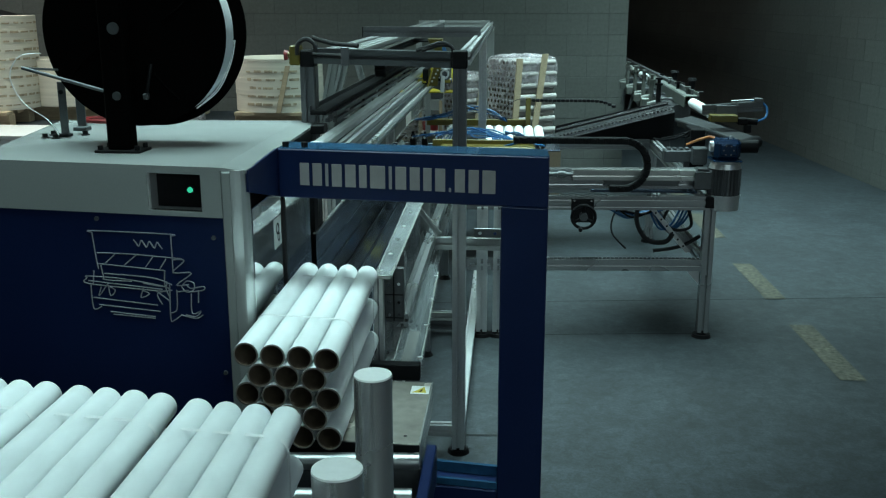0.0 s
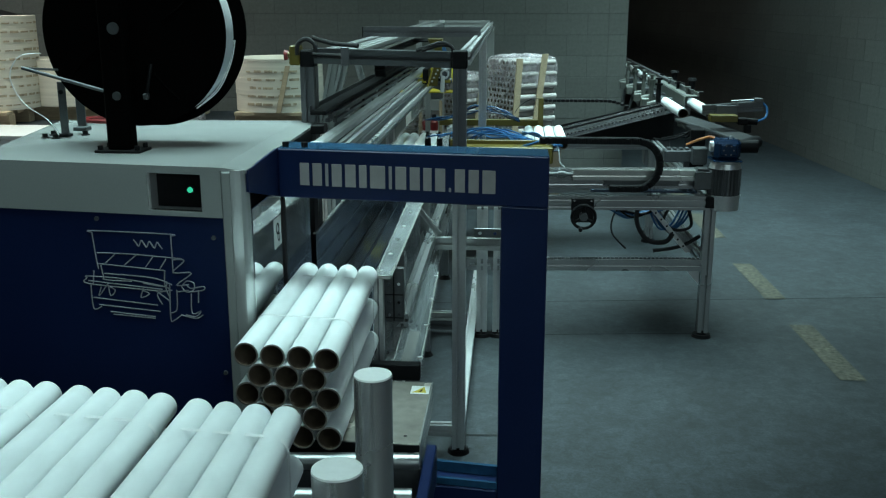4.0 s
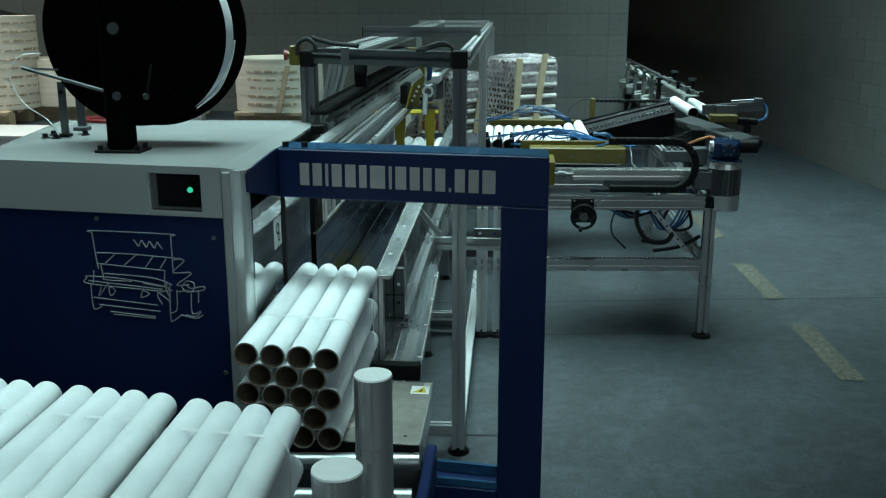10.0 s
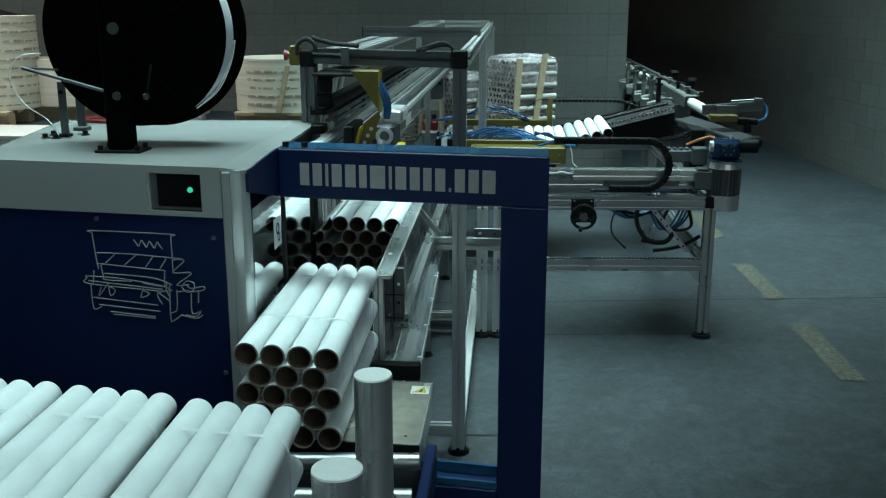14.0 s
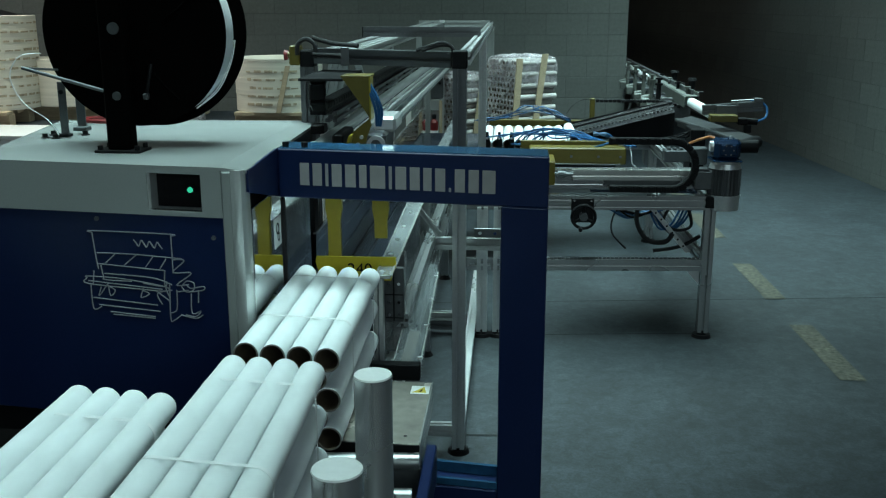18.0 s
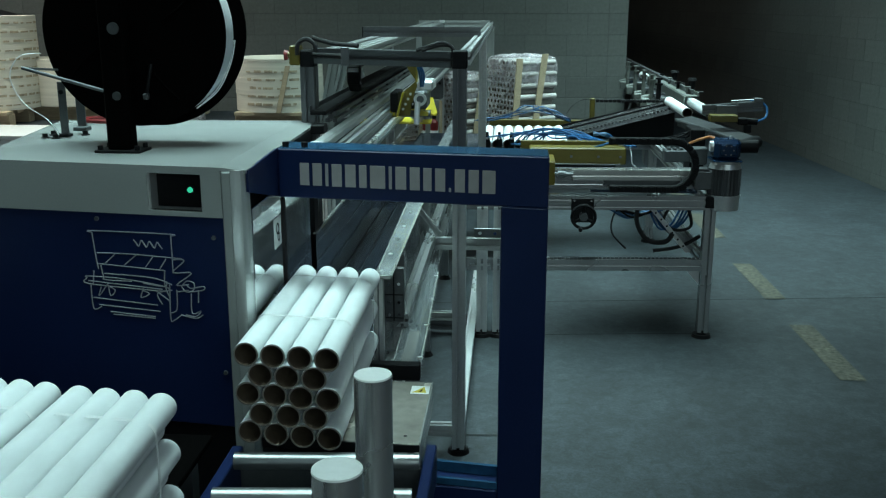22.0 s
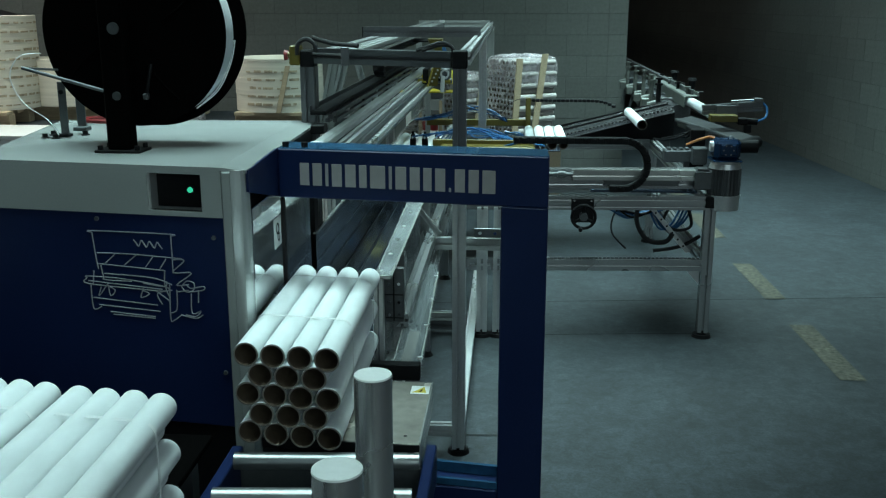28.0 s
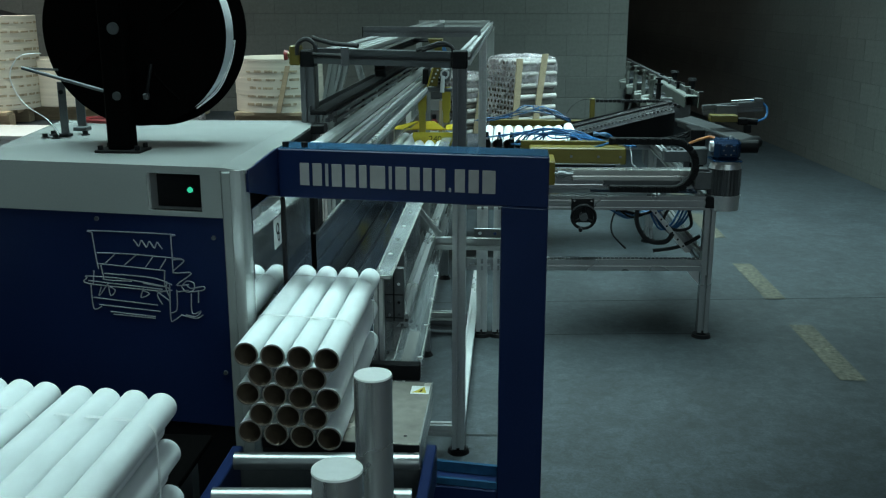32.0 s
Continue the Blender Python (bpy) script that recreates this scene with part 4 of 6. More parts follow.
    part("hose", Shape().sweep([(0.0, 6.3, 0.90), (0.12, 5.9, 0.95), (0.25, 5.6, 0.975), (0.42, 5.4, 1.005), (0.58, 5.36, 1.06)], 0.007, 8), M_HOSE, t, "thick blue air hose")
    for k in range(5):
        w = [rnd.uniform(-0.035, 0.035) for q in range(8)]
        pts = [(-0.30 + 0.02 * k, 7.64, 0.895), (-0.14 + w[0], 7.64, 0.915 + w[1] * 0.4), (-0.02 + w[2], 7.64, 0.955 + w[3]), (0.12 + w[4], 7.62, 0.995 + w[5]), (0.27 + w[6], 7.60, 0.975 + w[7]), (0.40 + w[1], 7.60, 0.935 + w[2] * 0.5), (0.46, 7.62, 0.89)]
        part("hose", Shape().sweep(pts, 0.0058, 6), M_HOSE if k % 3 else M_BLUE2, t, "blue air hose")
    # straight rear cable chain carried behind the chute
    n = 20
    for k in range(n):
        x = 0.65 + 0.033 * k
        part("chain_link", Shape().box(x, x + 0.030, 7.62, 7.66, 1.045 - 0.0004 * max(0, k - 13) ** 2.6, 1.068 - 0.0004 * max(0, k - 13) ** 2.6, 0.004), M_BLACK, t)
    part("wire", Shape().sweep([(0.62, 7.62, 1.07), (0.54, 7.6, 1.065), (0.46, 7.55, 1.02), (0.42, 7.5, 0.97)], 0.003, 6), M_BLACK, t)
    return t


def winder_line():
    t = thing("winder_line", "grey outfeed line of a tube winder with adjusting clamps", "machine line")

    def lx(y):
        return 1.272

    def bar(name, x, y0, y1, z0, z1, w, m, label=""):
        s = Shape().add([(lx(y) + x + e * w / 2, y, z) for y in (y0, y1) for e in (-1, 1) for z in (z0, z1)], [(0, 1, 3, 2), (4, 6, 7, 5), (0, 4, 5, 1), (2, 3, 7, 6), (0, 2, 6, 4), (1, 5, 7, 3)])
        return part(name, s, m, t, label)
    bar("bed", 0.02, 7.62, 30, 0.93, 1.030, 0.18, M_DGREY)
    bar("guide_strip", 0.085, 7.45, 30, 1.115, 1.160, 0.014, M_MOTOR, "bright guide strip")
    bar("guide_strip", -0.085, 7.8, 30, 1.045, 1.072, 0.012, M_MOTOR, "bright guide strip")
    bar("top_rod", -0.03, 7.8, 30, 1.190, 1.206, 0.014, M_MOTOR)
    rnd = random.Random(3)
    for i, y in enumerate((7.7, 8.1, 8.6, 9.2, 9.8, 10.6, 11.5)):
        x = lx(y) - 0.13
        col = M_BLACK if i == 0 else M_CAST
        c = part("clamp", Shape().cyl((x, y, 0.98), (x, y, 1.175), 0.019, 12).cyl((x, y, 1.175), (x, y, 1.19), 0.032, 12).cyl((x, y, 1.19), (x, y, 1.22), 0.014, 12).cyl((x, y, 1.22), (x, y, 1.232), 0.030, 12), col, t, "upright adjusting clamp")
        part("arm", Shape().box(x, x + 0.11, y - 0.014, y + 0.014, 1.06, 1.078, 0.002), M_MOTOR, t)
        z = 0.93 + rnd.uniform(0, 0.04)
        part("block", Shape().box(x - 0.06, x + 0.03, y + 0.12, y + 0.20, z, z + 0.07, 0.006), M_CAST, t, "machined block")
        part("knuckle", Shape().cyl((x - 0.05, y + 0.24, z + 0.06), (x + 0.06, y + 0.24, z + 0.09), 0.02, 10), M_CAST, t, "machined knuckle")
        part("stay", Shape().cyl((x - 0.03, y + 0.16, 0.80), (x + 0.01, y + 0.18, z + 0.02), 0.014, 8), M_MOTOR, t)
    for i, y in enumerate((7.66, 8.5)):
        x = lx(y) + 0.115
        part("clamp", Shape().cyl((x, y, 1.03), (x, y, 1.215), 0.025, 12).cyl((x, y, 1.215), (x, y, 1.235), 0.038, 12, 0.030).cyl((x - 0.05, y, 1.125), (x + 0.09, y, 1.125), 0.008, 8), M_BLACK, t, "black upright clamp")
    chan = Shape().box(1.285, 1.293, 7.36, 9.4, 1.035, 1.118, 0.002).box(1.384, 1.392, 7.36, 9.4, 1.035, 1.150, 0.002).box(1.293, 1.384, 7.36, 9.4, 1.118, 1.124, 0.001)
    part("tube_guide", chan, M_CAST, t, "painted steel guide channel")
    for k in range(4):
        part("guide_knob", Shape().cyl((1.338, 7.55 + 0.45 * k, 1.124), (1.338, 7.55 + 0.45 * k, 1.165), 0.012, 10).cyl((1.338, 7.55 + 0.45 * k, 1.165), (1.338, 7.55 + 0.45 * k, 1.178), 0.026, 12), M_BLACK if k % 2 else M_CAST, t)
    arch = [(8.3, 0.45), (8.45, 0.45), (8.55, 0.70), (8.85, 0.88), (9.3, 0.93), (10.2, 0.94), (10.2, 1.0), (8.3, 1.0)]
    part("side_frame", Shape().prism(arch, "x", 1.14, 1.17), M_MOTOR, t, "arched cast side frame")
    for y in (8.2, 12, 18, 24):
        part("leg", Shape().box(lx(y) - 0.06, lx(y) + 0.06, y, y + 0.12, 0, 0.93, 0.004), M_DGREY, t)
    part("drive_box", Shape().box(1.16, 1.24, 9.7, 10.2, 0.95, 1.03, 0.01), M_BLUE, t, "navy drive box")
    return t


def transfer_unit():
    """Dark belt, cylinder and sensor at the head of the chute."""
    t = thing("transfer_unit", "dark transfer belt with an air cylinder and yellow sensor bracket", "transfer unit")
    belt = Shape()
    top = [(1.085, 6.42, 1.062), (1.205, 6.58, 1.062), (1.335, 5.40, 1.085), (1.225, 5.24, 1.085)]
    belt.add([(x, y, z) for x, y, z in top] + [(x, y, z - 0.05) for x, y, z in top], [(0, 1, 2, 3), (7, 6, 5, 4), (0, 4, 5, 1), (1, 5, 6, 2), (2, 6, 7, 3), (3, 7, 4, 0)])
    part("belt", belt, M_BELT, t, "dark belt")
    part("belt_edge", Shape().sweep([(1.075, 6.40, 1.055), (1.15, 5.80, 1.07), (1.21, 5.245, 1.08)], 0.012, 8), M_MOTOR, t)
    part("end_roller", Shape().cyl((1.235, 5.22, 1.055), (1.345, 5.39, 1.055), 0.036, 20), M_BLACK, t)
    part("cylinder", Shape().slot_bar((1.13, 5.84, 1.182), (1.475, 5.84, 1.207), 0.05, 0.055), M_DGREY, t, "dark air cylinder")
    part("cylinder_block", Shape().box(1.20, 1.33, 5.80, 5.83, 1.150, 1.215, 0.004), M_DGREY, t)
    part("rod", Shape().cyl((1.29, 5.82, 1.235), (1.43, 5.82, 1.245), 0.006, 8), M_STEEL, t)
    part("end_fitting", Shape().box(1.42, 1.47, 5.80, 5.86, 1.233, 1.255, 0.004), M_MOTOR, t)
    part("bracket", Shape().box(1.145, 1.30, 5.66, 5.74, 1.130, 1.170, 0.004), M_YELLOW_SHADE, t, "yellow bracket")
    part("sensor", Shape().box(1.30, 1.36, 5.66, 5.72, 1.115, 1.155, 0.006).cyl((1.36, 5.69, 1.135), (1.415, 5.69, 1.13), 0.019, 14), M_BLACK, t, "black sensor")
    part("sensor_foot", Shape().box(1.34, 1.38, 5.66, 5.70, 1.07, 1.115, 0.004), M_BLACK, t)
    part("hose", Shape().sweep([(1.465, 5.83, 1.235), (1.492, 5.80, 1.20), (1.48, 5.76, 1.15), (1.415, 5.70, 1.13)], 0.007, 8), M_HOSE, t, "blue air hose")
    part("support", Shape().box(1.02, 1.10, 5.55, 5.75, 0.80, 1.10, 0.004), M_BLACK, t)
    part("valve_block", Shape().box(0.862, 1.045, 5.46, 5.56, 0.925, 0.992, 0.006), M_DGREY, t)
    part("valve_block", Shape().box(1.005, 1.085, 5.38, 5.455, 0.925, 1.020, 0.006), M_DGREY, t)
    for k in range(4):
        part("fitting", Shape().box(0.880 + 0.034 * k, 0.900 + 0.034 * k, 5.48, 5.53, 0.992, 1.004, 0.002), M_DGREY, t)
    part("cable", Shape().sweep([(0.95, 5.3, 1.05), (1.02, 5.27, 1.085), (1.08, 5.28, 1.095), (1.10, 5.2, 1.08)], 0.007, 8), M_COPPER, t, "orange cable")
    for k in range(3):
        part("cable", Shape().sweep([(0.86 + 0.05 * k, 5.9, 1.0), (0.90 + 0.05 * k, 5.7, 1.02 + 0.02 * k), (0.97 + 0.04 * k, 5.62, 1.05), (1.03, 5.6, 1.09)], 0.006, 6), M_BLACK, t)
    return t


def table_fittings():
    t = thing("handwheel", "black handwheel on a mounting plate under the table rail", "handwheel")
    y = ty(0.39) - 0.035
    part("mounting_plate", Shape().box(0.325, 0.445, y, y + 0.012, 0.655, 0.79, 0.006), M_BLACK, t)
    part("rim", Shape().sweep([(0.39 + 0.062 * math.cos(a), y - 0.03, 0.692 + 0.062 * math.sin(a)) for a in [i * math.pi / 8 for i in range(17)]], 0.0085, 8), M_BLACK, t)
    for k in range(3):
        a = radians(90 + 120 * k)
        part("spoke", Shape().cyl((0.39, y - 0.028, 0.692), (0.39 + 0.06 * math.cos(a), y - 0.03, 0.692 + 0.06 * math.sin(a)), 0.009, 8), M_BLACK, t)
    part("hub", Shape().cyl((0.39, y, 0.692), (0.39, y - 0.04, 0.692), 0.022, 16), M_DGREY, t)
    part("crank_handle", Shape().cyl((0.372, y - 0.03, 0.632), (0.372, y - 0.085, 0.632), 0.010, 12), M_BLACK, t)
    for x, z in ((0.34, 0.775), (0.43, 0.775)):
        part("bolt", Shape().cyl((x, y, z), (x, y - 0.005, z), 0.006, 10), M_STEEL, t)
    # cables under the table
    c = thing("cable_bundle", "loose blue and black cables hanging under the table", "cables")
    rnd = random.Random(11)
    for k in range(8):
        e = [rnd.uniform(-0.014, 0.014) for q in range(4)]
        yb = 5.27 + 0.02 * (k % 4)
        part("cable", Shape().sweep([(0.49 + 0.012 * k, yb, 0.735), (0.56 + e[0], yb, 0.700 + e[1]), (0.66 + e[2], yb, 0.672 - 0.006 * k), (0.74 + e[1], yb, 0.668 + e[3]), (0.80 + 0.01 * k, yb, 0.70 + e[0]), (0.84 + 0.01 * k, yb, 0.735)], 0.0055 if k % 3 else 0.008, 8), M_HOSE if k % 4 else M_BLACK, c)
    for k in range(4):
        e = rnd.uniform(-0.02, 0.02)
        part("cable", Shape().sweep([(0.77, 5.32, 0.72), (0.79 + 0.02 * k, 5.32, 0.64 + e), (0.84 + 0.015 * k, 5.32, 0.57 + e), (0.90 + 0.02 * k, 5.32, 0.60 - e), (0.95 + 0.02 * k, 5.32, 0.70), (1.0, 5.32, 0.735)], 0.006, 8), M_HOSE, c, "drooping blue hose")
    part("cable", Shape().sweep([(0.70, 5.25, 0.735), (0.70, 5.25, 0.62), (0.76, 5.24, 0.525), (0.86, 5.25, 0.515), (0.90, 5.26, 0.56)], 0.013, 10), M_RUBBER, c, "thick black cable")
    part("cable", Shape().sweep([(0.66, 5.30, 0.735), (0.58, 5.30, 0.66), (0.57, 5.30, 0.55), (0.65, 5.30, 0.46)], 0.005, 8), M_RUBBER, c)
    part("cable", Shape().sweep([(0.98, 5.28, 0.70), (1.0, 5.28, 0.60), (0.92, 5.28, 0.575), (0.85, 5.3, 0.62), (0.90, 5.3, 0.735)], 0.009, 8), M_RUBBER, c)
    part("cable", Shape().sweep([(1.05, 5.26, 0.55), (0.98, 5.27, 0.50), (0.90, 5.28, 0.47), (0.80, 5.28, 0.455)], 0.011, 8), M_RUBBER, c)
    # chain laid in the low rail
    d = thing("drive_chain", "roller chain lying along the lower table rail", "chain")
    link = Shape().box(0, 0.016, -0.010, 0.010, 0, 0.010, 0.002).mesh("link", M_DGREY)
    for k in range(38):
        x = 0.20 + 0.022 * k
        part("link", link, None, d, at=(x, ty(x), 0.4465))
    # braces, tie rods, flat bar
    f = thing("table_brace", "perforated aluminium brace under the table", "brace")
    yb = ty(0.9) + 0.12
    part("flat_bar", Shape().prism([(0.735, 0.735), (0.765, 0.735), (1.005, 0.455), (0.975, 0.450)], "y", yb, yb + 0.006), M_ALU, f)
    for k in range(7):
        q = (k + 0.6) / 7.5
        part("hole_plug", Shape().cyl((0.75 + 0.24 * q, yb - 0.001, 0.735 - 0.28 * q), (0.75 + 0.24 * q, yb + 0.002, 0.735 - 0.28 * q), 0.006, 8), M_BLACK, f)
    b = thing("angle_bracket", "small steel angle bracket under the rail", "bracket")
    part("gusset", Shape().prism([(1.035, 0.38), (0.965, 0.38), (1.035, 0.30)], "y", ty(1.03) - 0.005, ty(1.03) + 0.0), M_ALU, b)
    # air cylinder on the axis
    g = thing("air_cylinder", "long bright air cylinder along the axis beam", "cylinder")
    part("barrel", Shape().slot_bar((0.33, ty(0.33) + 0.03, 0.905), (1.0, ty(1.0) + 0.03, 0.905), 0.05, 0.055), M_SHEET, g)
    part("rod", Shape().cyl((0.2, ty(0.2) + 0.03, 0.905), (0.34, ty(0.34) + 0.03, 0.905), 0.011, 14), M_MOTOR, g)
    part("rod_end", Shape().cyl((0.25, ty(0.25) + 0.03, 0.905), (0.29, ty(0.29) + 0.03, 0.905), 0.019, 8), M_MOTOR, g)
    part("mount", Shape().box(0.5, 0.9, ty(0.7) + 0.03, ty(0.7) + 0.06, 0.845, 0.88, 0.003), M_DGREY, g)
    return t


def strap_reel():
    t = thing("strap_reel_stand", "black strap reel on a post above the white cabinet", "strap reel", (-1.245, 2.99, 1.338))
    part("base_plate", Shape().box(-0.075, 0.075, -0.05, 0.05, 0, 0.008, 0.002), M_BLACK, t)
    for x in (-0.06, 0.06):
        for y in (-0.035, 0.035):
            part("bolt", Shape().cyl((x, y, 0.008), (x, y, 0.022), 0.009, 6), M_BLACK, t)
    part("post", Shape().box(-0.038, 0.038, -0.03, 0.03, 0.008, 0.60, 0.004), M_DISC, t)
    part("cap", Shape().cyl((0.012, -0.03, 0.385), (0.012, -0.036, 0.385), 0.0185, 24), M_DGREY, t, "round grey axle cap")
    part("cap", Shape().cyl((0.006, -0.03, 0.178), (0.006, -0.035, 0.178), 0.0135, 20), M_DGREY, t)
    d, e = Vector((0, 1, 0)), Vector((1, 0, 0))
    c = Vector((0.032, 0.080, 0.371))

    def at(r, ang, k):
        return c + d * k + e * (r * math.cos(ang)) + Vector((0, 0, r * math.sin(ang)))
    R = 0.300
    part("front_flange", Shape().cyl(c, c + d * 0.006, R, 80), M_DISC, t, "flat black reel flange")
    part("rear_flange", Shape().cyl(c + d * 0.170, c + d * 0.178, R + 0.019, 80), M_DISC, t, "flat black reel flange")
    part("strap_coil", Shape().cyl(c + d * 0.006, c + d * 0.125, R - 0.011, 80), M_STRAP, t, "coil of white plastic strap")
    part("axle", Shape().cyl(c + d * 0.01, c + d * 0.21, 0.02, 20), M_BLACK, t)
    for k in range(4):
        an = radians(20 + 90 * k)
        part("slot_rib", Shape().sweep([at(0.10, an, -0.002), at(0.18, an + 0.12, -0.002), at(0.25, an + 0.22, -0.002)], 0.004, 6), M_DISC, t)
    part("latch", Shape().sweep([at(0.113, radians(-62), -0.006), at(0.150, radians(-73), -0.012), at(0.205, radians(-82), -0.006)], 0.006, 8), M_BLACK, t, "small black latch")
    part("latch_knob", Shape().box(0.055, 0.072, 0.055, 0.078, 0.158, 0.178, 0.003), M_DGREY, t)
    for q in (0.0, 0.02):
        part("loose_strand", Shape().sweep([at(R - 0.012, radians(-6), 0.13 + q), at(R - 0.012, radians(-22), 0.13 + q), at(R - 0.006 + q * 0.3, radians(-40), 0.12), at(R - 0.002, radians(-58), 0.10)], 0.0022, 6), M_STRAP, t, "loose white strand")
    arm = part("dancer_arm", Shape().cyl((0, 0, 0), (-0.268, -0.01, 0.0), 0.0055, 12).cyl((-0.265, -0.01, 0), (-0.20, 0.09, 0.006), 0.004, 8), M_MOTOR, t, "grey rod tensioning arm")
    arm.location = (-0.035, -0.02, 0.192)
    return arm


def strap_guides():
    t = thing("strap_guide", "pair of bent steel strap guide bars on the cabinet", "guide bracket")
    part("bar", Shape().box(-1.600, -1.572, 3.31, 3.316, 1.338, 1.53, 0.001), M_MOTOR, t)
    part("bar", Shape().box(-1.580, -1.548, 3.40, 3.406, 1.365, 1.51, 0.001), M_MOTOR, t)
    part("bar_foot", Shape().box(-1.580, -1.530, 3.36, 3.406, 1.350, 1.365, 0.002), M_MOTOR, t)
    part("foot", Shape().box(-1.605, -1.565, 3.29, 3.33, 1.338, 1.35, 0.003), M_BLACK, t)
    part("screw", Shape().cyl((-1.586, 3.309, 1.495), (-1.586, 3.304, 1.495), 0.008, 10), M_BLACK, t)
    for x, y in ((-1.643, 3.275), (-1.648, 3.35), (-1.600, 3.265), (-1.535, 3.36)):
        b = solid("bolt", Shape().cyl((x, y, 1.337), (x, y, 1.341), 0.016, 12).cyl((x, y, 1.341), (x, y, 1.353), 0.010, 6), M_BLACK, "black hexagon bolt on the white cabinet", "bolt", "cabinet bolts")
    c = solid("strap_strand", Shape().sweep([(-1.63, 3.28, 1.63), (-1.70, 3.26, 1.62), (-1.735, 3.25, 1.55), (-1.70, 3.26, 1.46), (-1.63, 3.28, 1.40), (-1.60, 3.29, 1.345)], 0.0018, 6), M_STRAP, "thin white strap strand curving down to the cabinet", "strap")
    pts = [(-1.60 + 0.10 * math.cos(u), 3.72 + 0.06 * math.sin(u), 1.348 + 0.004 * k) for k in range(2) for u in [i * math.pi / 5 for i in range(10)]]
    solid("red_cable", Shape().sweep(pts, 0.007, 6), M_RED, "coil of red cable on the cabinet", "cable")


def paper_reel(at, r, h, label, bands=True):
    t = thing("paper_reel", label, "paper reel", at, "paper reels on pallets")
    rnd = random.Random(label)
    z = 0.13
    k = 0
    while z < 0.13 + h - 0.02:
        hh = min(0.13 + 0.02 * rnd.random(), 0.13 + h - z)
        part("coil", Shape().cyl((0, 0, z), (0, 0, z + hh - 0.0012), r + rnd.uniform(-0.002, 0.002), 56), M_PAPER, t, "narrow pale paper coil")
        z += hh
        k += 1
    part("core", Shape().cyl((0, 0, 0.13), (0, 0, 0.13 + h - 0.03), r - 0.01, 40), M_PAPER, t)
    q = 0.86 * r
    for y in (-0.8 * q, 0, 0.8 * q):
        part("runner", Shape().box(-q, q, y - 0.05, y + 0.05, 0, 0.10, 0.004), M_WOOD, t)
    for k in range(5):
        y = q * (k / 2 - 1) * 0.88
        part("deck_board", Shape().box(-q, q, y - 0.055, y + 0.055, 0.10, 0.13, 0.003), M_WOOD, t)
    return t


def patches(reel, r, z, last=-1.0):
    """Worn brown patches in a row on the side of a paper reel."""
    rnd = random.Random(int(z * 1000))
    a = -2.15 + rnd.uniform(0, 0.1)
    while a < last:
        w, h = rnd.uniform(0.07, 0.24), rnd.uniform(0.010, 0.024)
        s = Shape()
        n = 5
        pts = [(q * math.cos(a + w * i / n), q * math.sin(a + w * i / n), zz) for q in (r - 0.004, r + 0.0012) for zz in (z, z + h) for i in range(n + 1)]
        m = n + 1
        for i in range(n):
            s_f = (2 * m + i, 2 * m + i + 1, 3 * m + i + 1, 3 * m + i)
            s.f += [s_f, (m + i, m + i + 1, 3 * m + i + 1, 3 * m + i), (i, i + 1, 2 * m + i + 1, 2 * m + i)]
            s.mi += [0, 0, 0]
        s.v = pts
        part("worn_patch", s, M_STAIN, reel, "worn brown patch")
        a += w + rnd.uniform(0.02, 0.10)


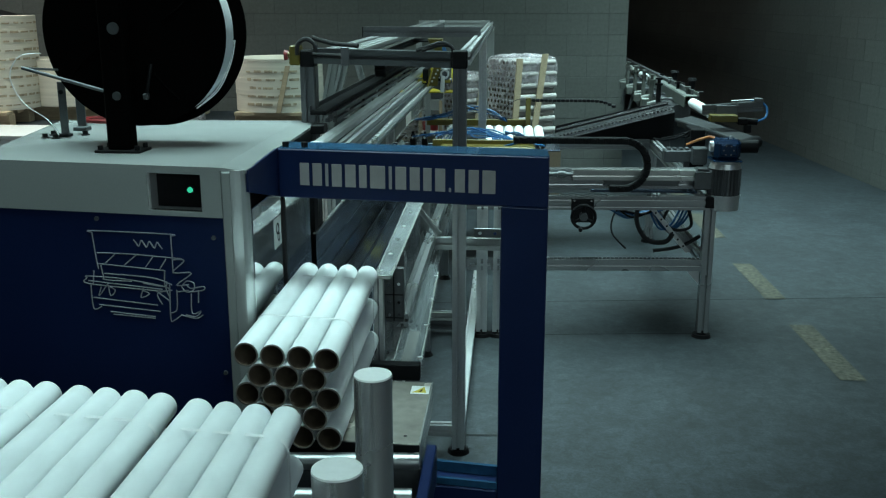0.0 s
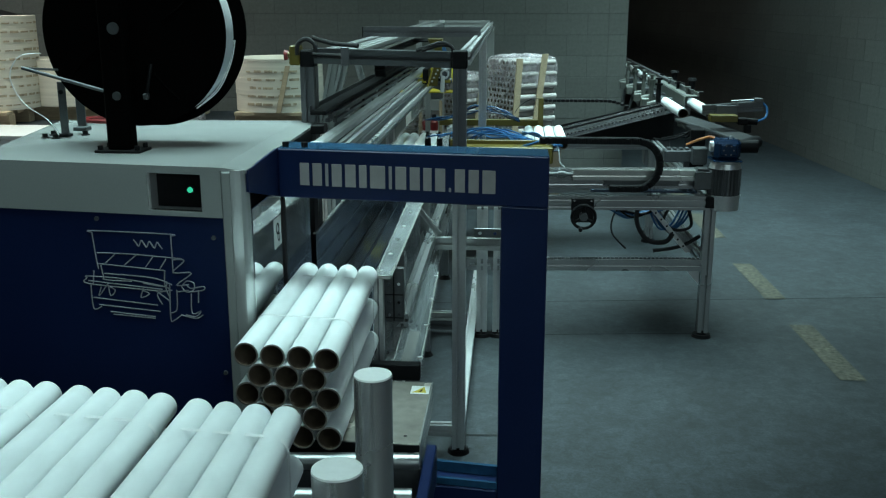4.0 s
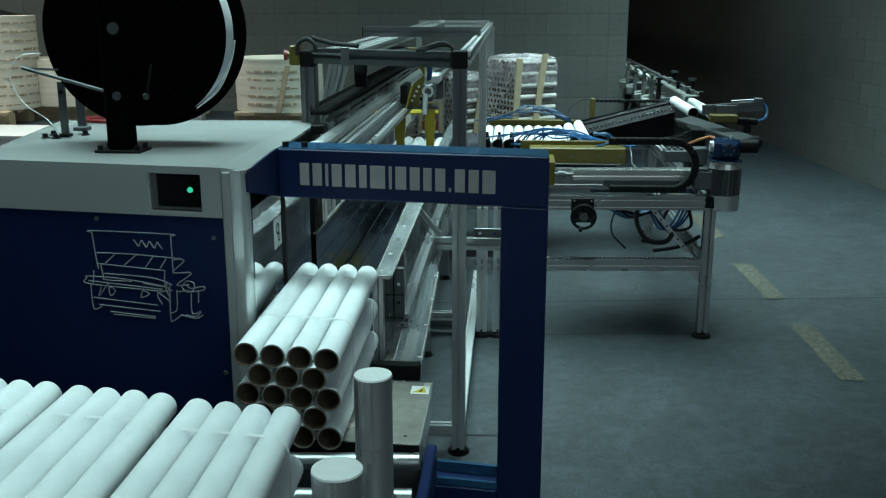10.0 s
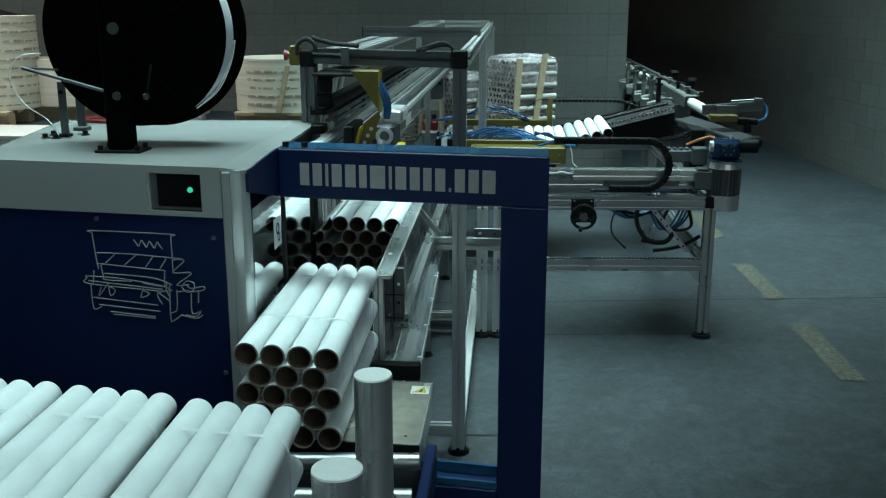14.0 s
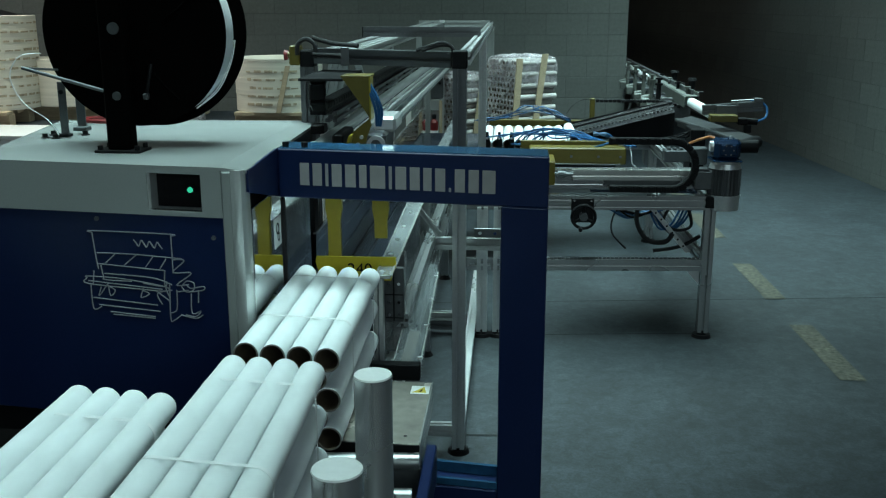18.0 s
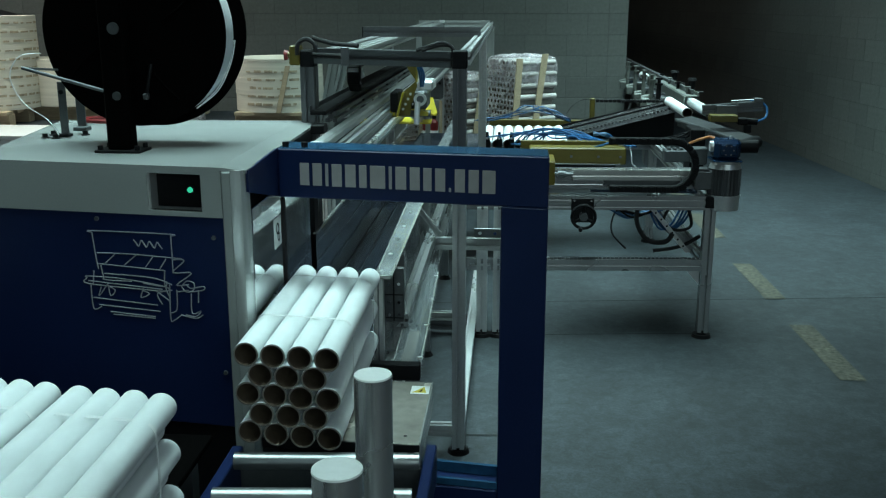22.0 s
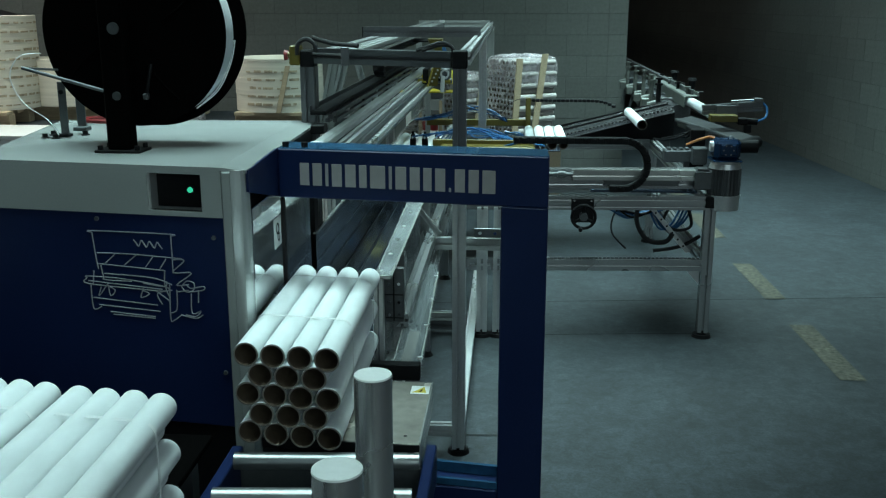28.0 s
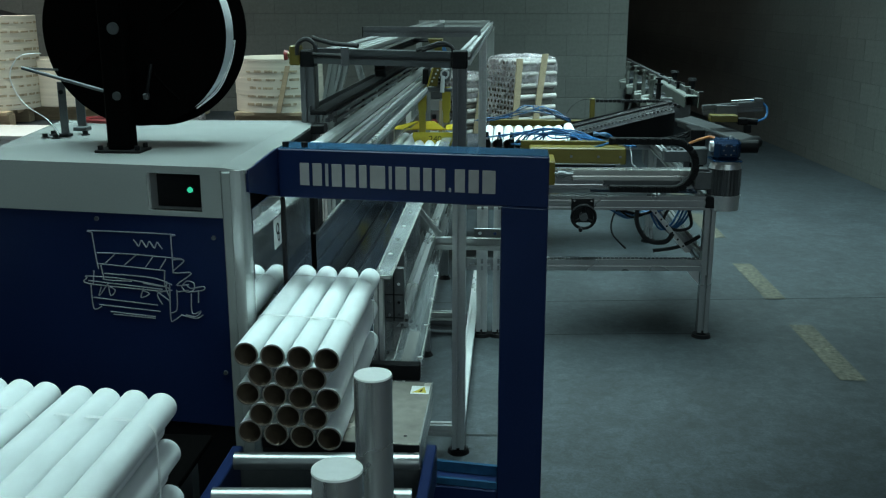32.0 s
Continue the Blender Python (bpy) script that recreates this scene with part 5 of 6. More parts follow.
def paper_stores():
    a = paper_reel((-4.80, 8.5, 0.75), 0.50, 0.81, "tall stack of pale paper coils under dark film on a pallet")
    part("film_top", Shape().cyl((0, 0, 0.94), (0.01, 0, 0.985), 0.50, 40, 0.45), M_BLACK, a, "gathered dark film")
    for k in range(10):
        patches(a, 0.503, 0.17 + 0.078 * k, 0.3)
    paper_reel((-4.15, 8.95, 0.75), 0.42, 0.42, "stack of pale paper coils on a pallet")
    paper_reel((-3.30, 8.95, 0.75), 0.40, 0.32, "low stack of pale paper coils on a pallet")
    b = paper_reel((-2.075, 8.55, 0.75), 0.385, 0.455, "pale paper reel with leaning wooden battens on a pallet")
    part("batten", Shape().add([(0.06, -0.43, 0.135), (0.10, -0.43, 0.135), (0.19, -0.41, 0.53), (0.15, -0.41, 0.53), (0.06, -0.41, 0.135), (0.10, -0.41, 0.135), (0.19, -0.39, 0.53), (0.15, -0.39, 0.53)], [(0, 1, 2, 3), (7, 6, 5, 4), (0, 4, 5, 1), (1, 5, 6, 2), (2, 6, 7, 3), (3, 7, 4, 0)]), M_WOOD, b, "leaning wooden batten")
    for z in (0.19, 0.26, 0.33, 0.40, 0.47):
        patches(b, 0.387, z)
    film = Shape()
    rnd = random.Random(8)
    pts = [(-3.2 + 0.09 * i, 8.10 + rnd.uniform(-0.02, 0.02), 0.78 + 0.13 * math.sin(i * 0.55) ** 2) for i in range(7)]
    for i in range(6):
        a0, a1 = pts[i], pts[i + 1]
        film.add([(a0[0], a0[1], 0.752), (a1[0], a1[1], 0.752), (a1[0], a1[1] + 0.03, a1[2] + 0.25), (a0[0], a0[1] + 0.03, a0[2] + 0.25), (a0[0], a0[1] + 0.12, 0.752), (a1[0], a1[1] + 0.12, 0.752)], [(0, 1, 2, 3), (3, 2, 5, 4)])
    solid("film_heap", film, M_WRAP, "heap of crumpled clear film on the dock", "plastic film")
    solid("film_sheet", Shape().prism([(-2.75, 8.0), (-1.97, 7.95), (-1.97, 8.06), (-2.7, 8.2)], "z", 0.752, 0.80), M_WRAP, "crumpled clear film beside the paper reel", "plastic film")
    # White slab added to stand for the brightly lit floor patch.
    solid("white_board", Shape().prism([(-5.5, 7.3), (-3.6, 7.3), (-3.4, 8.0), (-5.5, 8.0)], "z", 0.752, 0.78), M_LABEL, "flat white slab on the dock for the bright floor there", "board")


def tube_pallet(at, turn, cols, rows):
    t = thing("tube_pallet", "pallet of stacked paper tubes wrapped in clear film with wooden battens", "pallet")
    t.matrix_world = pose(at[0], at[1], 0, 0, 0, turn)
    d, L = 0.054, 0.44
    ring = Shape()
    n, ro, ri = 12, d / 2 - 0.001, d / 2 - 0.012
    ring.v = [(r * math.cos(2 * math.pi * i / n), y, r * math.sin(2 * math.pi * i / n)) for y, r in ((0, ro), (L, ro), (L, ri), (0, ri)) for i in range(n)]
    for k, m in ((0, 0), (1, 2), (2, 1), (3, 2)):
        ring.f += [(k * n + i, k * n + (i + 1) % n, ((k + 1) % 4) * n + (i + 1) % n, ((k + 1) % 4) * n + i) for i in range(n)]
        ring.mi += [m] * n
    me = ring.mesh("stored_tube", M_OLDTUBE, M_CARD, M_OLDTUBE)
    z0, w = 0.50, cols * d
    for r in range(rows):
        for c in range(cols):
            part("stored_tube", me, None, t, at=((c - (cols - 1) / 2) * d + (0.018 if r % 2 else -0.018), random.uniform(-0.012, 0.012), z0 + d / 2 + r * d * 0.93))
    top = z0 + rows * d * 0.93
    part("deck", Shape().box(-w / 2 - 0.05, w / 2 + 0.05, -0.05, L + 0.05, 0.45, z0 - 0.001), M_CARD, t)
    for x in (-w / 2, 0, w / 2):
        part("runner", Shape().box(x - 0.05, x + 0.05, -0.05, L + 0.05, 0.0, 0.45), M_CARD, t)
    for y, lean, h in ((-0.075, 0.060, 0.02), (0.125, 0.14, 0.055)):
        lath = [(y, z0 - 0.05), (y + 0.062, z0 - 0.05), (y + lean + 0.062, top + h), (y + lean, top + h)]
        part("batten", Shape().prism(lath, "x", w / 2 + 0.024, w / 2 + 0.040), M_WOOD, t, "leaning wooden batten")
    # crumpled film drawn over the top and down the sides
    s = Shape()
    rnd = random.Random(turn)
    n, hw, hl = 72, w / 2 + 0.014, L / 2 + 0.012
    levels = ((-0.22, 1.0, 0.025), (-0.16, 1.0, 0.015), (-0.10, 1.0, 0.02), (-0.05, 1.0, 0.02), (0.0, 0.97, 0.010), (0.02, 0.86, 0.012), (0.026, 0.65, 0.014), (0.03, 0.4, 0.014), (0.032, 0.15, 0.01))
    grid = []
    for dz, q, j in levels:
        for i in range(n):
            a = 2 * math.pi * i / n
            c0, s0 = math.cos(a), math.sin(a)
            e = max(abs(c0), abs(s0)) ** 0.92
            o = rnd.uniform(-j, j) * 0.6
            grid.append((q * hw * c0 / e + o * c0, L / 2 + q * hl * s0 / e + o * s0, top + 0.01 + dz + rnd.uniform(-j, j)))
    s.add(grid, [(k * n + i, k * n + (i + 1) % n, (k + 1) * n + (i + 1) % n, (k + 1) * n + i) for k in range(len(levels) - 1) for i in range(n)] + [tuple(range((len(levels) - 1) * n, len(levels) * n))])
    part("film_wrap", s, M_WRAP, t, "crumpled clear film")
    return t


def background_cabinet():
    t = thing("cabinet_frame", "pale aluminium frame with white panels and a dark controller", "frame")
    for x, w in ((-0.945, 0.03), (-0.905, 0.035), (-0.812, 0.062)):
        part("post", Shape().slot_bar((x, 9.25, 0), (x, 9.25, 1.16), w, 0.06, (0, 1, 0)), M_WHITE, t, "pale post")
    part("rail", Shape().slot_bar((-1.03, 9.25, 1.175), (-0.60, 9.25, 1.175), 0.05, 0.035), M_WHITE, t, "pale top rail")
    part("panel", Shape().box(-1.017, -0.965, 9.20, 9.215, 0.0, 0.965, 0.002), M_LABEL, t, "white panel")
    part("back_panel", Shape().box(-0.780, -0.655, 9.28, 9.30, 0.30, 1.15, 0.004), M_ALU, t, "grey back panel")
    part("controller", Shape().box(-0.779, -0.660, 9.19, 9.27, 0.915, 1.109, 0.006), M_DGREY, t, "dark controller box")
    part("controller_knob", Shape().cyl((-0.690, 9.19, 1.06), (-0.690, 9.178, 1.06), 0.012, 12), M_BLACK, t)
    part("junction_box", Shape().box(-0.779, -0.684, 9.16, 9.27, 0.800, 0.910, 0.006), M_WHITE, t, "white junction box")
    part("batten", Shape().box(-0.694, -0.664, 9.14, 9.16, 0.30, 0.90, 0.003), M_WOOD, t, "upright wooden batten")
    e = thing("fire_extinguisher", "red fire extinguisher with a white label", "extinguisher", (-0.737, 9.1, 0.50))
    part("cylinder", Shape().cyl((0, 0, 0.0), (0, 0, 0.20), 0.037, 20).cyl((0, 0, 0.20), (0, 0, 0.235), 0.037, 20, 0.015), M_RED, e)
    part("label", Shape().ring((0, 0, 0.10), (0, 0, 0.125), 0.0376, 0.0365, 20), M_LABEL, e, "white label")
    part("valve", Shape().box(-0.02, 0.02, -0.02, 0.02, 0.235, 0.275, 0.004), M_BLACK, e)
    solid("extinguisher_shelf", Shape().box(-0.785, -0.690, 9.05, 9.15, 0.0, 0.50, 0.004), M_DGREY, "dark grey steel stand under the extinguisher", "stand")


def end_stop():
    t = thing("emergency_stop", "yellow emergency stop box with a red button", "stop button", (-0.841, 3.84, 1.598))
    part("box", Shape().box(-0.042, 0.0, -0.035, 0.035, -0.038, 0.038, 0.005), M_YELLOW_SHADE, t)
    part("collar", Shape().cyl((-0.04, 0, 0), (-0.052, 0, 0), 0.014, 16), M_YELLOW_SHADE, t)
    part("button", Shape().cyl((-0.052, 0, 0), (-0.066, 0, 0), 0.017, 20, 0.022), M_RED, t, "red mushroom button")
    c = thing("gantry_cable", "black cables looped over the gantry corner", "cable")
    part("cable", Shape().sweep([(-0.845, 3.79, 1.60), (-0.842, 3.79, 1.64), (-0.81, 3.79, 1.662), (-0.775, 3.79, 1.64), (-0.775, 3.79, 1.59)], 0.009, 8), M_RUBBER, c)
    part("cable", Shape().sweep([(-0.785, 3.80, 1.668), (-0.755, 3.80, 1.658), (-0.70, 3.80, 1.645), (-0.60, 3.76, 1.638)], 0.009, 8), M_RUBBER, c)
    part("cable", Shape().sweep([(-0.78, 3.775, 1.605), (-0.72, 3.76, 1.604), (-0.65, 3.73, 1.602)], 0.007, 8), M_RUBBER, c)
    for k in range(2):
        part("cable", Shape().sweep([(-0.34 - 0.02 * k, 3.62, 1.628), (-0.30, 3.63, 1.640 + 0.008 * k), (-0.262, 3.63, 1.648 + 0.008 * k), (-0.228, 3.63, 1.640), (-0.215, 3.63, 1.60)], 0.007, 8), M_RUBBER, c)
    part("clip", Shape().box(-0.662, -0.630, 3.722, 3.728, 1.565, 1.635, 0.002), M_DALU, c)


def fork_carriage():
    """Travelling fork head on the drive rail; origin at the bracket, y along the rail."""
    t = thing("fork_carriage", "yellow fork carriage with grey air unit and blue hoses", "fork carriage")
    # Bracket face in the shaded yellow, folded edges in the half-lit one.
    part("bracket", Shape().prism([(-0.600, 1.543), (-0.505, 1.547), (-0.503, 1.402), (-0.547, 1.469)], "y", -0.012, -0.004), M_YELLOW_SHADE, t, "yellow steel bracket")
    part("bracket_edge", Shape().box(-0.507, -0.499, -0.012, 0.060, 1.395, 1.547, 0.002), M_YELLOW_HALF, t, "folded bracket edge")
    part("bracket_top", Shape().box(-0.605, -0.500, -0.012, 0.10, 1.544, 1.552, 0.002), M_YELLOW_SHADE, t)
    part("chain_plate", Shape().box(-0.76, -0.60, 0.0, 0.46, 1.530, 1.540, 0.002), M_BLACK, t)
    part("bracket_foot", Shape().prism([(-0.571, 1.348), (-0.502, 1.404), (-0.496, 1.380), (-0.512, 1.340), (-0.535, 1.225), (-0.605, 1.225)], "y", -0.03, -0.018), M_YELLOW_SHADE, t, "sloping yellow foot plate")
    part("foot_flange", Shape().add([(x, y, z) for y in (-0.075, -0.03) for x, z in ((-0.605, 1.225), (-0.594, 1.225), (-0.560, 1.350), (-0.571, 1.348))], [(0, 1, 2, 3), (7, 6, 5, 4), (0, 4, 5, 1), (1, 5, 6, 2), (2, 6, 7, 3), (3, 7, 4, 0)]), M_YELLOW_HALF, t, "yellow flange in the half-lit tone")
    for k in range(4):
        part("bolt", Shape().cyl((-0.570 + 0.013 * k, -0.03, 1.26 + 0.026 * k), (-0.570 + 0.013 * k, -0.038, 1.26 + 0.026 * k), 0.007, 8), M_ALU, t)
    part("slider", Shape().box(-0.640, -0.600, -0.02, 0.22, 1.235, 1.345, 0.006), M_BLACK, t)
    part("cylinder", Shape().box(-0.528, -0.447, -0.02, 0.20, 1.255, 1.352, 0.012), M_DGREY, t, "dark pneumatic unit")
    part("cylinder_body", Shape().box(-0.500, -0.420, 0.06, 0.26, 1.345, 1.400, 0.010), M_ALU, t, "pale valve body")
    part("cylinder_ring", Shape().ring((-0.481, -0.036, 1.310), (-0.481, -0.018, 1.310), 0.033, 0.020, 24), M_ALU, t, "pale round collar")
    part("valve", Shape().box(-0.526, -0.508, -0.045, -0.02, 1.262, 1.296, 0.003).box(-0.505, -0.494, -0.045, -0.02, 1.262, 1.288, 0.003), M_BLACK, t)
    part("valve_port", Shape().cyl((-0.517, -0.045, 1.288), (-0.517, -0.052, 1.288), 0.006, 8), M_STEEL, t)
    part("piston", Shape().cyl((-0.492, -0.05, 1.30), (-0.497, -0.065, 1.185), 0.015, 14), M_ALU, t, "pale piston rod")
    for k in range(3):
        part("hose", Shape().sweep([(-0.503, 0.0, 1.522 - 0.014 * k), (-0.478 - 0.010 * k, -0.01, 1.482), (-0.462 - 0.011 * k, 0.0, 1.428), (-0.471 - 0.006 * k, 0.02, 1.372)], 0.0055, 6), M_HOSE, t, "blue air hose")
    # swinging fork: pivot at z 1.19
    f = part("fork_head", Shape().cyl((-0.135, 0, 0), (0.135, 0, 0), 0.018, 14), M_DGREY, t, "fork head")
    f.location = (-0.565, 0.0, 1.20)
    for x, low in ((-0.078, -0.305), (0.094, -0.235)):
        arm = [(x - 0.030, 0.02), (x + 0.030, 0.02), (x + 0.030, -0.13), (x + 0.023, -0.17), (x + 0.023, low), (x - 0.023, low), (x - 0.023, -0.17), (x - 0.030, -0.13)]
        a = part("fork_arm", Shape().prism(arm, "y", -0.012, 0.012), M_YELLOW_HALF, f, "yellow fork arm")
    part("push_plate", Shape().prism([(-0.145, -0.305), (0.145, -0.305), (0.15, -0.325), (0.13, -0.395), (-0.13, -0.395), (-0.15, -0.325)], "y", -0.018, -0.010), M_YELLOWB, f, "yellow push plate")
    slope = [(-0.14, 0.0), (0.15, 0.0), (0.12, 0.09), (-0.09, 0.09)]
    for nm, poly in (("plate_flange", slope),):
        low = [(x, y - 0.008, -0.313 - 0.36 * y) for x, y in poly]
        part(nm, Shape().add(low + [(x, y, z + 0.006) for x, y, z in low], [(3, 2, 1, 0), (4, 5, 6, 7), (0, 1, 5, 4), (1, 2, 6, 5), (2, 3, 7, 6), (3, 0, 4, 7)]), M_YELLOWB, f, "folded yellow flange")
    part("flange_rib", Shape().prism([(-0.010, -0.389), (0.10, -0.365), (0.0, -0.32)], "x", -0.079, -0.072), M_YELLOW_SHADE, f)
    flap = part("folding_flap", Shape().box(-0.235, 0.23, -0.004, 0.004, 0.0, 0.012, 0.001), M_YELLOWB, t, "bright yellow folding flap")
    flap.location = (-0.665, 0.10, 0.81)
    for poly in ([(-0.235, 0.012), (-0.125, 0.012), (-0.035, 0.20), (-0.055, 0.20)], [(-0.08, 0.012), (0.175, 0.012), (0.085, 0.20), (-0.025, 0.20)], [(0.185, 0.012), (0.23, 0.012), (0.225, 0.13), (0.175, 0.10)]):
        part("flap_blade", Shape().prism(poly, "y", -0.004, 0.004), M_YELLOWB, flap, "bright yellow blade")
    num = bpy.data.curves.new("number", "FONT")
    num.body, num.size, num.align_x, num.extrude = "240", 0.062, "CENTER", 0.0006
    tmp = bpy.data.objects.new("number_tmp", num)
    me = bpy.data.meshes.new_from_object(tmp)
    bpy.data.objects.remove(tmp)
    me.materials.clear()
    me.materials.append(M_BLACK)
    nb = part("number", me, None, f, "dark painted number 240")
    nb.matrix_basis = pose(0.015, -0.0186, -0.372, 90, 0, 0)
    return t


def chain_links(count, pitch, width, h):
    """Loose links of one cable chain, posed later along its path."""
    t = thing("cable_chain", "black plastic cable chain", "cable chain")
    me = Shape().box(-pitch * 0.53, pitch * 0.53, -width / 2, width / 2, -h / 2, h / 2, 0.004).box(-pitch * 0.30, pitch * 0.30, -width / 2 - 0.002, width / 2 + 0.002, -h * 0.36, h * 0.36, 0.003).mesh("link", M_BLACK)
    return [part("link", me, None, t) for i in range(count)]


def panel_drawing():
    """Hand-drawn outline of a machine on the navy panel; strokes in hundredths of its width and height."""
    t = thing("panel_drawing", "silver hand-drawn machine sketch on the navy panel", "drawing")
    strokes = [
        [(5, 2), (6, 0), (70, 4), (71, 6)], [(5, 2), (8, 28), (10, 42)], [(71, 5), (72, 25), (73, 47)], [(9, 24), (40, 26), (80, 31)],
        [(9, 36), (66, 44)], [(24, 26), (16, 36)], [(42, 27), (32, 38)], [(56, 29), (50, 40)], [(67, 31), (62, 42)],
        [(66, 44), (66, 60), (70, 74)], [(12, 38), (14, 50), (16, 54), (38, 56)], [(15, 47), (55, 52), (72, 60)], [(48, 58), (66, 62), (67, 56)],
        [(0, 52), (1, 50), (30, 53), (66, 62), (66, 67), (40, 64), (0, 58), (0, 52)], [(1, 55), (64, 65)],
        [(3, 58), (5, 86), (12, 84)], [(5, 60), (6, 44)], [(12, 62), (10, 72), (18, 58)], [(18, 60), (20, 72), (24, 66), (19, 62)], [(48, 64), (46, 74), (53, 70), (47, 66)],
        [(5, 74), (30, 78), (60, 83)], [(10, 82), (36, 86), (62, 90)], [(20, 90), (58, 96)], [(22, 93), (58, 98)],
        [(70, 60), (71, 98), (74, 100), (80, 94)], [(76, 66), (76, 88), (70, 92)], [(72, 66), (60, 70), (64, 82)], [(58, 66), (70, 78)],
        [(72, 32), (82, 33), (73, 46), (88, 47), (76, 60), (86, 60)], [(80, 62), (84, 56), (90, 58), (90, 66), (84, 68), (80, 62)], [(84, 60), (88, 64), (98, 62), (98, 66), (88, 68)],
        [(88, 70), (89, 92), (96, 90), (92, 96), (84, 94)], [(94, 66), (94, 80)], [(80, 94), (92, 98), (98, 94)], [(76, 68), (86, 66)],
    ]

    def place(u, v):
        u, v = u / 100, v / 100
        x = -1.290 + u * 0.392 - 0.020 * v
        return (x, 2.5905 + SK * x, 1.127 + 0.019 * u - v * (0.289 - 0.009 * u))
    for st in strokes:
        part("stroke", Shape().sweep([place(*p) for p in st], 0.0020, 5), M_INK, t)
    # plain wavy stroke
    part("scribble", Shape().sweep([place(40 + 2.2 * k, 13 + 3.2 * ((k * 7) % 3 - 1) + 0.35 * k) for k in range(12)], 0.0022, 5), M_INK, t)


# ---- build ----
build_room()
block_wall("wall_back", "grey concrete block wall with recessed joints", (-9.86, 9.598, 0), 4.1, 11.075, 5.0, 10, -0.05)
rw = block_wall("wall_right", "dim grey concrete block wall with recessed joints", (2.30, 26.0, 0), -85.2, 24.0, 5.0, 14, -0.09)
dashes()
solid("loading_dock", Shape().box(-9.9, -1.65, 7.0, 9.5, 0, 0.75, 0.01), M_FLOOR, "raised concrete loading dock", "dock", kind="structure")
strapping_machine()
guard_gate()
conveyor = roller_conveyor()
feed_plate()
output_table()
pusher = side_pusher()
trough()
gantry()
shuttle_table()
gear_motor()
chute()
carriage = shuttle()
winder_line()
reel_parts = strap_reel()
strap_guides()
paper_stores()
tube_pallet((-0.100, 8.78), -54, 8, 16)
tube_pallet((-0.66, 9.35), -40, 8, 12)
background_cabinet()
end_stop()
table_fittings()
transfer_unit()
fork = fork_carriage()
OVER_LINKS = chain_links(58, 0.058, 0.06, 0.030)
SHUT_LINKS = chain_links(26, 0.040, 0.04, 0.036)
panel_drawing()
bundles = [tube_bundle(l) for l in ("strapped bundle of white paper tubes between the guides", "strapped bundle of white paper tubes on the rollers", "strapped bundle of white paper tubes on the table", "strapped bundle of white paper tubes leaving the table")]
forming = tube_bundle("stack of white paper tubes in the forming trough", rows=4)
LOOSE = [tagged(new("paper_tube", TUBE), "single white paper tube with brown inside", "paper tube", "loose paper tubes") for i in range(34)]


# ---- movement ----
ZB = 0.5920
LANE, SLOT_X, TUBE_Y = -0.613, -0.178, 6.70


def bed_z(y):
    """The trough sinks a little towards its far end."""
    return ZB - 0.055 * min(1.0, max(0.0, (y - 5.6) / 0.8))


def lane_x(y):
    """The trough lies a little further out than the feed plate."""
    return -0.606 - 0.022 * min(1.0, max(0.0, (y - 2.6) / 0.9))


def clip_rows(rows):
    """Rows held from 0 to 32 s."""
    rows = sorted(rows)
    out = [r for r in rows if 0 <= r[0] <= 32]
    before = [r for r in rows if r[0] < 0]
    if not out or out[0][0] > 0:
        first = before[-1] if before else out[0]
        out.insert(0, (0,) + tuple(first[1:]))
    if out[-1][0] < 32:
        out.append((32,) + tuple(out[-1][1:]))
    return out


FORM = [(0, 6.46), (8.1, 6.46), (8.6, 6.40), (9.4, 6.22), (10.2, 6.02), (11.0, 5.76), (11.6, 5.52), (12.0, 5.31), (12.4, 5.11), (13.0, 4.74), (13.4, 4.48), (14.0, 4.05), (14.5, 3.70), (15.2, 3.20), (15.8, 2.88), (16.4, 2.85), (16.8, 2.84), (17.1, 2.767), (17.3, 2.690), (17.5, 2.590), (17.72, 2.440), (17.9, 2.434), (32, 2.434)]
TRIPS = [(-0.6, -0.1, 0.43, 1.15, 3), (2.65, 3.35, 3.8, 4.5, 4), (12.45, 13.1, 13.7, 14.45, 4), (15.9, 16.55, 17.15, 17.88, 3), (19.35, 20.1, 20.7, 21.5, 4), (22.88, 23.63, 24.1, 24.92, 3), (26.9, 27.5, 28.03, 28.75, 4)]
SHIFT = 0.50
MIDS = [0.69, 1.95, 3.14, 4.35, 5.58, 6.80, 8.03, 9.24, 10.45, 11.68, 12.85, 14.82, 16.3, 17.63, 18.78, 19.95, 21.2, 22.40, 24.43, 25.62, 26.85, 28.08, 29.33, 30.52, 31.69, 32.9]


def guide_z(x):
    """Height of a tube's axis over the bed and the chute."""
    return 0.8045 + TUBE_D / 2 + max(0.0, (x - 0.345) * 0.2585)


def slot(i):
    x = SLOT_X + 0.0766 * i
    return x, TUBE_Y, guide_z(x)


